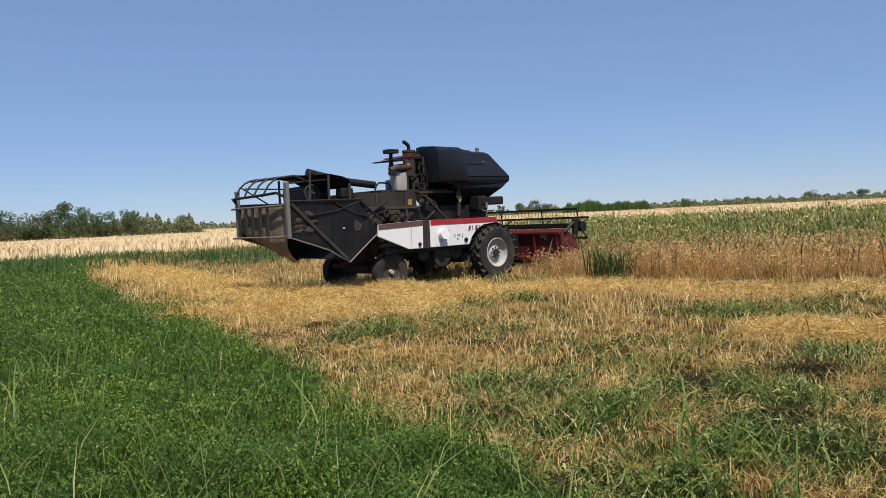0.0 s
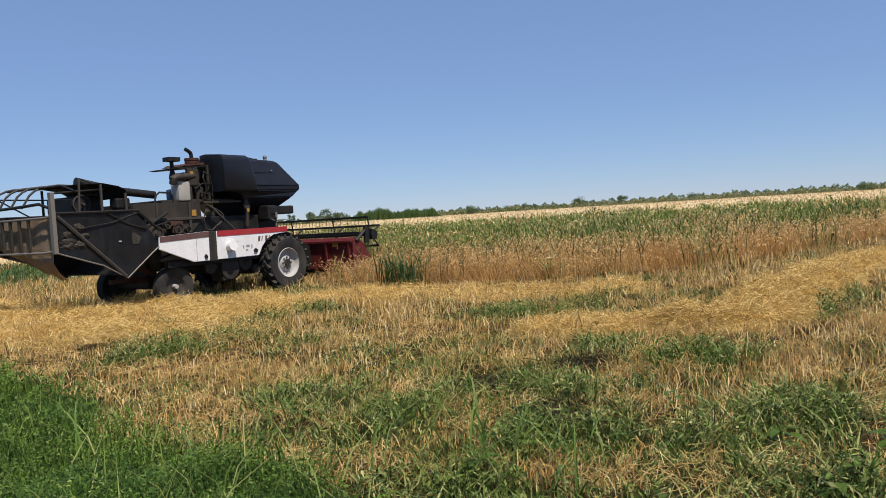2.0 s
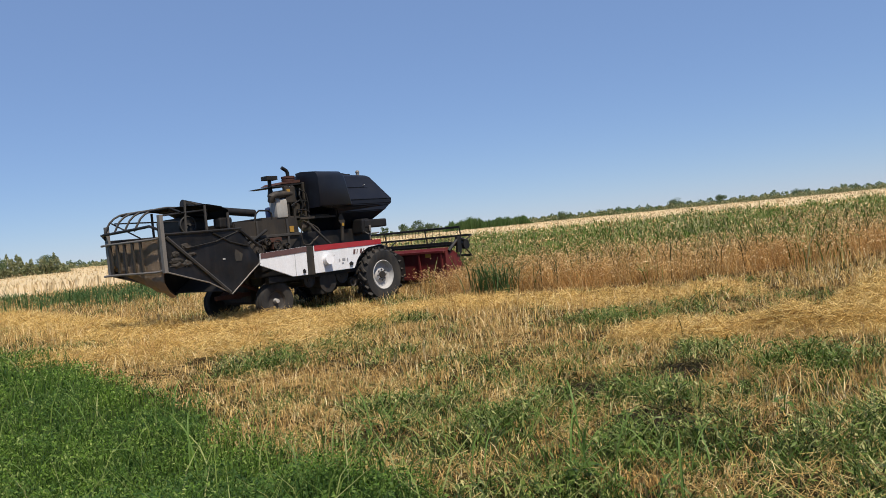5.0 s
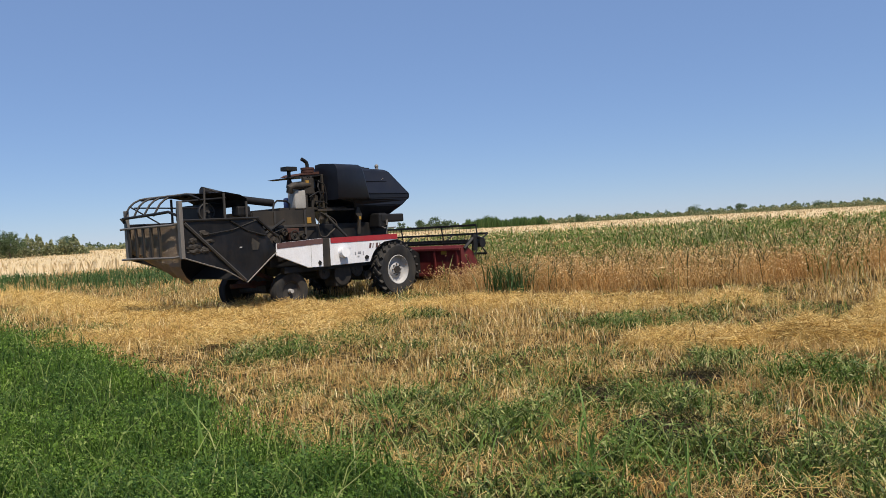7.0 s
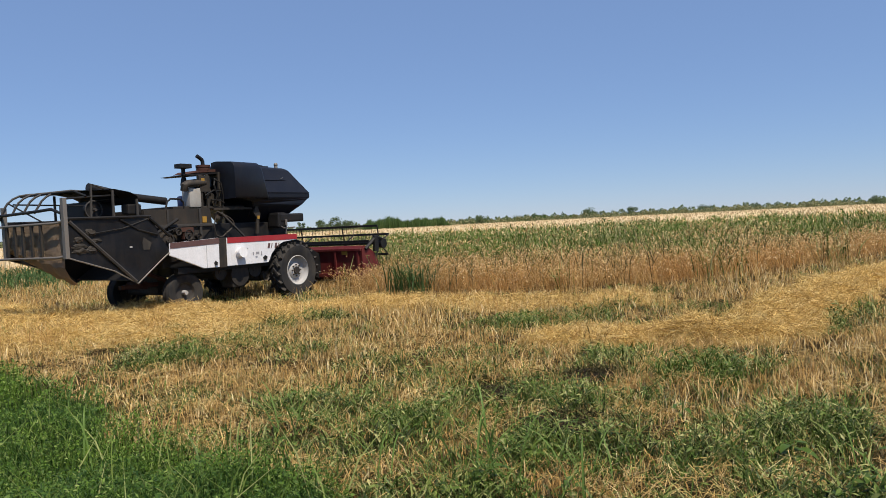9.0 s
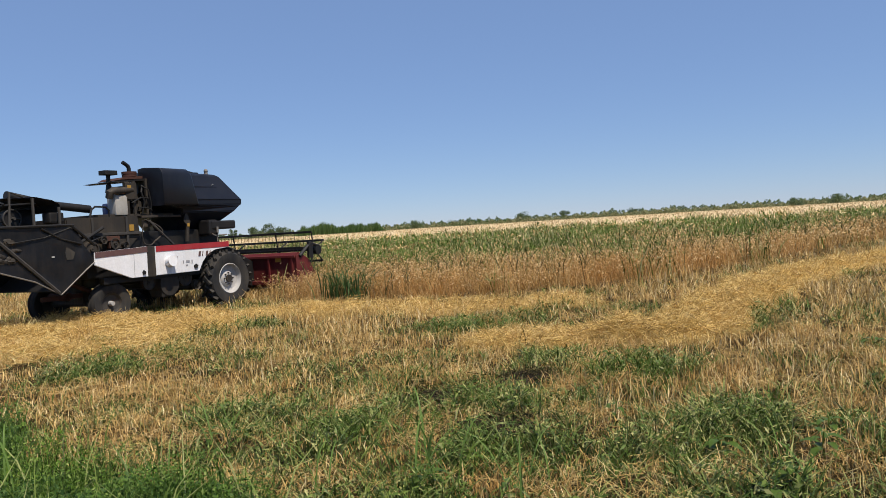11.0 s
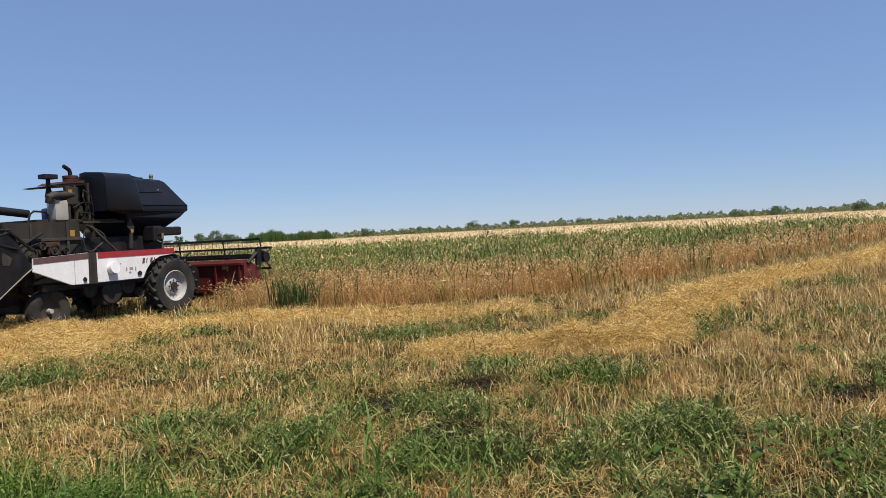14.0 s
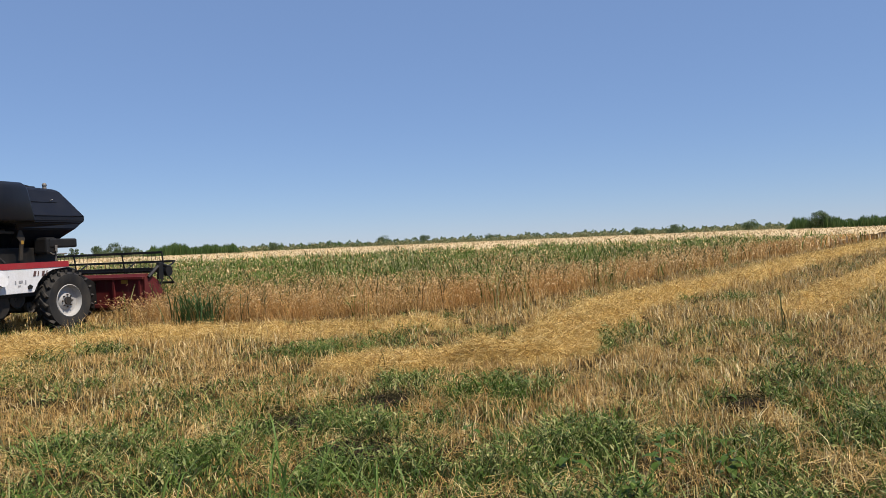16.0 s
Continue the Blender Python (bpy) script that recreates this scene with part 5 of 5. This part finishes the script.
def belt(name, b0, b1, r, top, count, size, material, label, reeds=False, seed=1.0):
    """A belt of scrub or reeds between two bearings, with an uneven top."""
    a = np.radians(RNG.uniform(b0, b1, count))
    rr = r + RNG.uniform(-6, 6, count)
    x, y = rr * np.sin(a), rr * np.cos(a)
    s = np.degrees(a)
    prof = top * (0.78 + 0.2 * np.sin(s * 2.1 + seed) * np.sin(s * 0.83 + seed * 2) + (0.05 if reeds else 0.14) * np.sin(s * 9.0 + seed) + (0.03 if reeds else 0.08) * np.sin(s * 23 + seed * 3))
    ends = np.clip(np.minimum(s - b0, b1 - s) / 0.8, 0.25, 1)
    prof = prof * ends
    if reeds:
        h = prof * RNG.uniform(0.5, 1.1, count)
        v, t = blades(x, y, np.zeros(count), h, RNG.uniform(0.5, 1.0, count) * size, h * RNG.uniform(0.02, 0.12, count))
    else:
        z = prof * RNG.random(count) ** 0.7
        sz = RNG.uniform(0.5, 1.2, count) * size
        v, t = leaflets(x, y, z, sz * 1.3, sz, 1.0)
    return mesh_of(name, v, t, material, label, "reeds" if reeds else "scrub")


# distance haze is in the belts' leaf colours, not in the air
belt("scrub_belt", -34, 72, 285, 2.5, 46000, 0.5, M_SCRUB, "low scrub along the horizon, haze in its pale colour", False, 1.0)
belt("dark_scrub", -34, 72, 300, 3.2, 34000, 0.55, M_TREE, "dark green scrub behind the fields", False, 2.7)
belt("left_thicket", -36, -12.5, 160, 4.4, 34000, 0.32, M_SCRUB, "dense thicket beyond the wheat, greyed as if by haze", False, 4.0)
belt("reed_bed", 13.2, 20.2, 250, 4.6, 15000, 0.13, M_REED, "tall dark green reeds at the field's end", True, 0.4)
belt("reed_bed", 58.6, 72, 215, 4.0, 20000, 0.12, M_REED, "tall dark green reeds near the field's end", True, 1.6)
belt("reed_bed", 20.0, 30.0, 290, 2.9, 9000, 0.12, M_REED, "uneven reeds on the horizon", True, 2.2)

# ---- weeds that stand out ----
def strip(bm, base, az, h, reach, w, n=6):
    """One arching blade with a fold along its middle."""
    prev = None
    side = Vector((-math.sin(az), math.cos(az), 0))
    for k in range(n + 1):
        f = k / n
        c = Vector(base) + Vector((math.cos(az), math.sin(az), 0)) * reach * f ** 1.7 + Vector((0, 0, h * (1 - (1 - f) ** 1.6) - 0.25 * h * max(0, f - 0.6) ** 1.2))
        ww = w * (0.45 + 1.1 * f) * (1 - f) ** 0.6 if f < 1 else 0.0006
        row = [bm.verts.new(c - side * ww / 2), bm.verts.new(c + Vector((0, 0, -ww * 0.18))), bm.verts.new(c + side * ww / 2)]
        if prev:
            bm.faces.new((prev[0], prev[1], row[1], row[0]))
            bm.faces.new((prev[1], prev[2], row[2], row[1]))
        prev = row


def grass_tuft(x, y, h, count, w, material, seed, label, name="grass_tuft", lean=0.5, wide=0.04):
    rng = random.Random(seed)
    root = tagged(new(name), label, "grass", "tall grasses in the foreground")
    for k in range(count):
        bm = B()
        a = rng.random() * 6.28
        strip(bm, (rng.gauss(0, wide), rng.gauss(0, wide), -0.02), a, h * rng.uniform(0.6, 1.05), h * rng.uniform(0.15, lean), w * rng.uniform(0.7, 1.2))
        part("blade", bm, material, root, smooth=True)
    root.matrix_world = pose(x, y, float(land(np.array(x), np.array(y))))
    return root


M_BLADE = leafy("coarse_grass", [(0, (0.085, 0.15, 0.028)), (0.5, (0.12, 0.20, 0.04)), (1, (0.24, 0.32, 0.11))], 0.42, 0.35)
for k, (x, y, h, n, w) in enumerate(((-1.75, 6.1, 0.5, 3, 0.024), (-0.6, 5.65, 0.58, 4, 0.022), (-1.0, 7.85, 0.52, 7, 0.02), (1.9, 4.75, 0.6, 3, 0.024), (1.95, 4.5, 0.45, 4, 0.024), (0.8, 6.2, 0.4, 3, 0.02), (0.3, 5.1, 0.4, 3, 0.016),
                                   (1.75, 4.4, 0.42, 5, 0.024), (2.15, 3.8, 0.4, 5, 0.022), (3.45, 3.15, 0.45, 4, 0.022), (3.7, 3.4, 0.42, 3, 0.02), (0.3, 5.3, 0.4, 3, 0.016), (1.2, 4.6, 0.36, 4, 0.018), (2.4, 4.2, 0.38, 4, 0.018),
                                   (-3.6, 9.4, 0.6, 4, 0.02), (-3.7, 8.4, 0.6, 5, 0.018), (-2.8, 5.9, 0.6, 5, 0.018), (-2.0, 8.1, 0.45, 4, 0.016), (0.85, 6.7, 0.34, 5, 0.016), (-2.2, 9.7, 0.45, 4, 0.018), (-4.6, 7.6, 0.6, 5, 0.018))):
    grass_tuft(x, y, h + 0.08, n + 1, w * 0.85, M_BLADE, 50 + k, "tall pale green grass tuft with arching blades", "grass_tuft", 1.0, 0.07)
grass_tuft(5.15, 16.9, 0.86, 150, 0.036, M_DARKW, 9, "dark green sedge clump at the crop's corner", "sedge_clump", 1.0, 0.3)
for k, (x, y, h) in enumerate(((3.8, 9.5, 0.42), (-2.1, 12.4, 0.5), (-1.3, 9.0, 0.4), (6.7, 8.5, 0.3), (0.4, 8.2, 0.3), (5.0, 8.6, 0.34), (-3.1, 13.0, 0.42), (1.5, 9.6, 0.3))):
    grass_tuft(x, y, h, 4, 0.016, M_STALK, 90 + k, "thin dark dry weed standing in the stubble", "dry_weed", 0.7)
grass_tuft(11.2, 6.85, 0.75, 3, 0.03, M_STALK, 12, "dark dry weed leaning over the stubble", "dry_weed", 0.9)


def broad_weed(x, y, h, count, size, seed):
    """A low plant with wide pointed leaves on short stalks."""
    rng = random.Random(seed)
    root = tagged(new("broadleaf_weed"), "low broad-leaved green weed in the stubble", "weed", "broad-leaved weeds in the stubble")
    bm = B()
    tube(bm, [(0, 0, -0.02), (0.01, 0.0, h * 0.5), (0.0, 0.015, h)], 0.006, 5)
    part("stem", bm, M_GREEN, root)
    for k in range(count):
        bm = B()
        a, z = k * 2.4 + rng.random() * 0.6, h * (0.25 + 0.75 * k / count)
        u, s = Vector((math.cos(a), math.sin(a), 0)), Vector((-math.sin(a), math.cos(a), 0))
        L, rise = size * rng.uniform(0.7, 1.2), rng.uniform(0.0, 0.5)
        prev = None
        for j in range(6):
            f = j / 5
            c = Vector((0, 0, z)) + u * (0.03 + L * f) + Vector((0, 0, L * (rise * f - 0.5 * f * f)))
            ww = L * 0.62 * math.sin(math.pi * (0.08 + 0.9 * f)) ** 0.8 * (1.15 - 0.5 * f)
            row = [bm.verts.new(c - s * ww / 2 + Vector((0, 0, ww * 0.15))), bm.verts.new(c), bm.verts.new(c + s * ww / 2 + Vector((0, 0, ww * 0.15)))]
            if prev:
                bm.faces.new((prev[0], prev[1], row[1], row[0]))
                bm.faces.new((prev[1], prev[2], row[2], row[1]))
            prev = row
        part("leaf", bm, M_GREEN, root, smooth=True)
    root.matrix_world = pose(x, y, float(land(np.array(x), np.array(y))), 0, 0, seed * 31.0)


for k, (x, y, h, n, sz) in enumerate(((3.75, 3.95, 0.2, 11, 0.12), (3.3, 3.1, 0.2, 11, 0.12), (1.75, 4.35, 0.16, 9, 0.11), (4.2, 3.5, 0.2, 11, 0.12), (4.5, 3.2, 0.18, 10, 0.11), (3.6, 3.2, 0.18, 9, 0.11), (1.0, 6.4, 0.12, 7, 0.09),
                                      (3.6, 4.9, 0.2, 12, 0.08), (4.6, 3.8, 0.16, 9, 0.11), (2.2, 4.1, 0.14, 8, 0.1), (5.0, 3.6, 0.16, 9, 0.1), (0.9, 6.9, 0.14, 8, 0.09), (7.8, 5.8, 0.2, 10, 0.11), (0.75, 6.5, 0.14, 7, 0.09), (5.3, 6.3, 0.18, 11, 0.1), (6.2, 4.4, 0.14, 8, 0.09), (2.4, 3.4, 0.16, 9, 0.1))):
    broad_weed(x, y, h, n, sz, k + 1)


def clod(x, y, w, seed):
    """A rough-topped mound, coloured dark to stand in for a hollow's shade."""
    rng = random.Random(seed)
    bm = B()
    bmesh.ops.create_icosphere(bm, subdivisions=4, radius=1)
    for v in bm.verts:
        n = noise.noise(v.co * 2.3 + Vector((seed, 0, 0))) * 0.3 + noise.noise(v.co * 7 + Vector((0, seed, 0))) * 0.16
        v.co = Vector((v.co.x * w, v.co.y * w * 0.6, v.co.z * w * 0.13)) * (1 + n)
    me = bpy.data.meshes.new("shaded_hollow")
    bm.to_mesh(me)
    bm.free()
    me.materials.append(M_HOLLOW)
    ob = tagged(new("shaded_hollow", me), "dark mound standing in for a shaded hollow in the straw", "clod", "dark clods")
    ob.matrix_world = pose(x, y, float(land(np.array(x), np.array(y))) + w * 0.12, 0, 0, seed * 40.0)


# near-black mound and straw colours paint the shade inside the hollows
M_HOLLOW = painted("hollow_shade", (0.012, 0.009, 0.006), (0.05, 0.036, 0.02), 0.5, 1.0, 0, 9)
M_HOLLOW.node_tree.nodes["Principled BSDF"].inputs["Specular IOR Level"].default_value = 0.05
M_HOLLOW_STRAW = leafy("shaded_straw", [(0, (0.012, 0.014, 0.008)), (0.6, (0.05, 0.045, 0.02)), (1, (0.2, 0.16, 0.07))], 0.8, 0.1, None, 1, 0.05)
clod(4.05, 7.05, 0.36, 1)
clod(2.9, 6.8, 0.32, 2)
clod(2.85, 5.4, 0.34, 3)
clod(6.3, 4.25, 0.34, 4)
n = 2600
j = RNG.integers(0, len(HOLLOWS), n)
x, y = HOLLOWS[j, 0] + RNG.normal(0, 0.22, n), HOLLOWS[j, 1] + RNG.normal(0, 0.13, n)
mesh_of("shaded_straw", *slivers(x, y, land(x, y) + RNG.uniform(0.0, 0.1, n), RNG.uniform(0.06, 0.22, n), RNG.uniform(0.005, 0.014, n), 0.6), M_HOLLOW_STRAW, "dark rotted straw matted over the clods", "straw")

# branching dry weeds among the wheat
x, y = scatter(3.2, 17, 45, 22, 1.6, 8, 60)
keep = in_crop(x, y) & ~under_harvester(x, y)
x, y = x[keep], y[keep]
sets = []
for j in range(7):
    if j == 0:
        h = RNG.uniform(0.7, 1.15, len(x))
        sets.append(blades(x, y, land(x, y), h, np.full(len(x), 0.016), h * RNG.uniform(0.05, 0.25, len(x))))
    else:
        z0 = RNG.uniform(0.3, 0.8, len(x)) * h
        hh = RNG.uniform(0.15, 0.35, len(x))
        sets.append(blades(x + RNG.normal(0, 0.03, len(x)), y + RNG.normal(0, 0.03, len(x)), land(x, y) + z0, hh, np.full(len(x), 0.013), hh * RNG.uniform(0.4, 1.2, len(x)), None, 0.6))
v, t = join(*sets)
mesh_of("branching_weeds", v, t, M_STALK, "dark branching dry weeds standing above the wheat", "weeds")
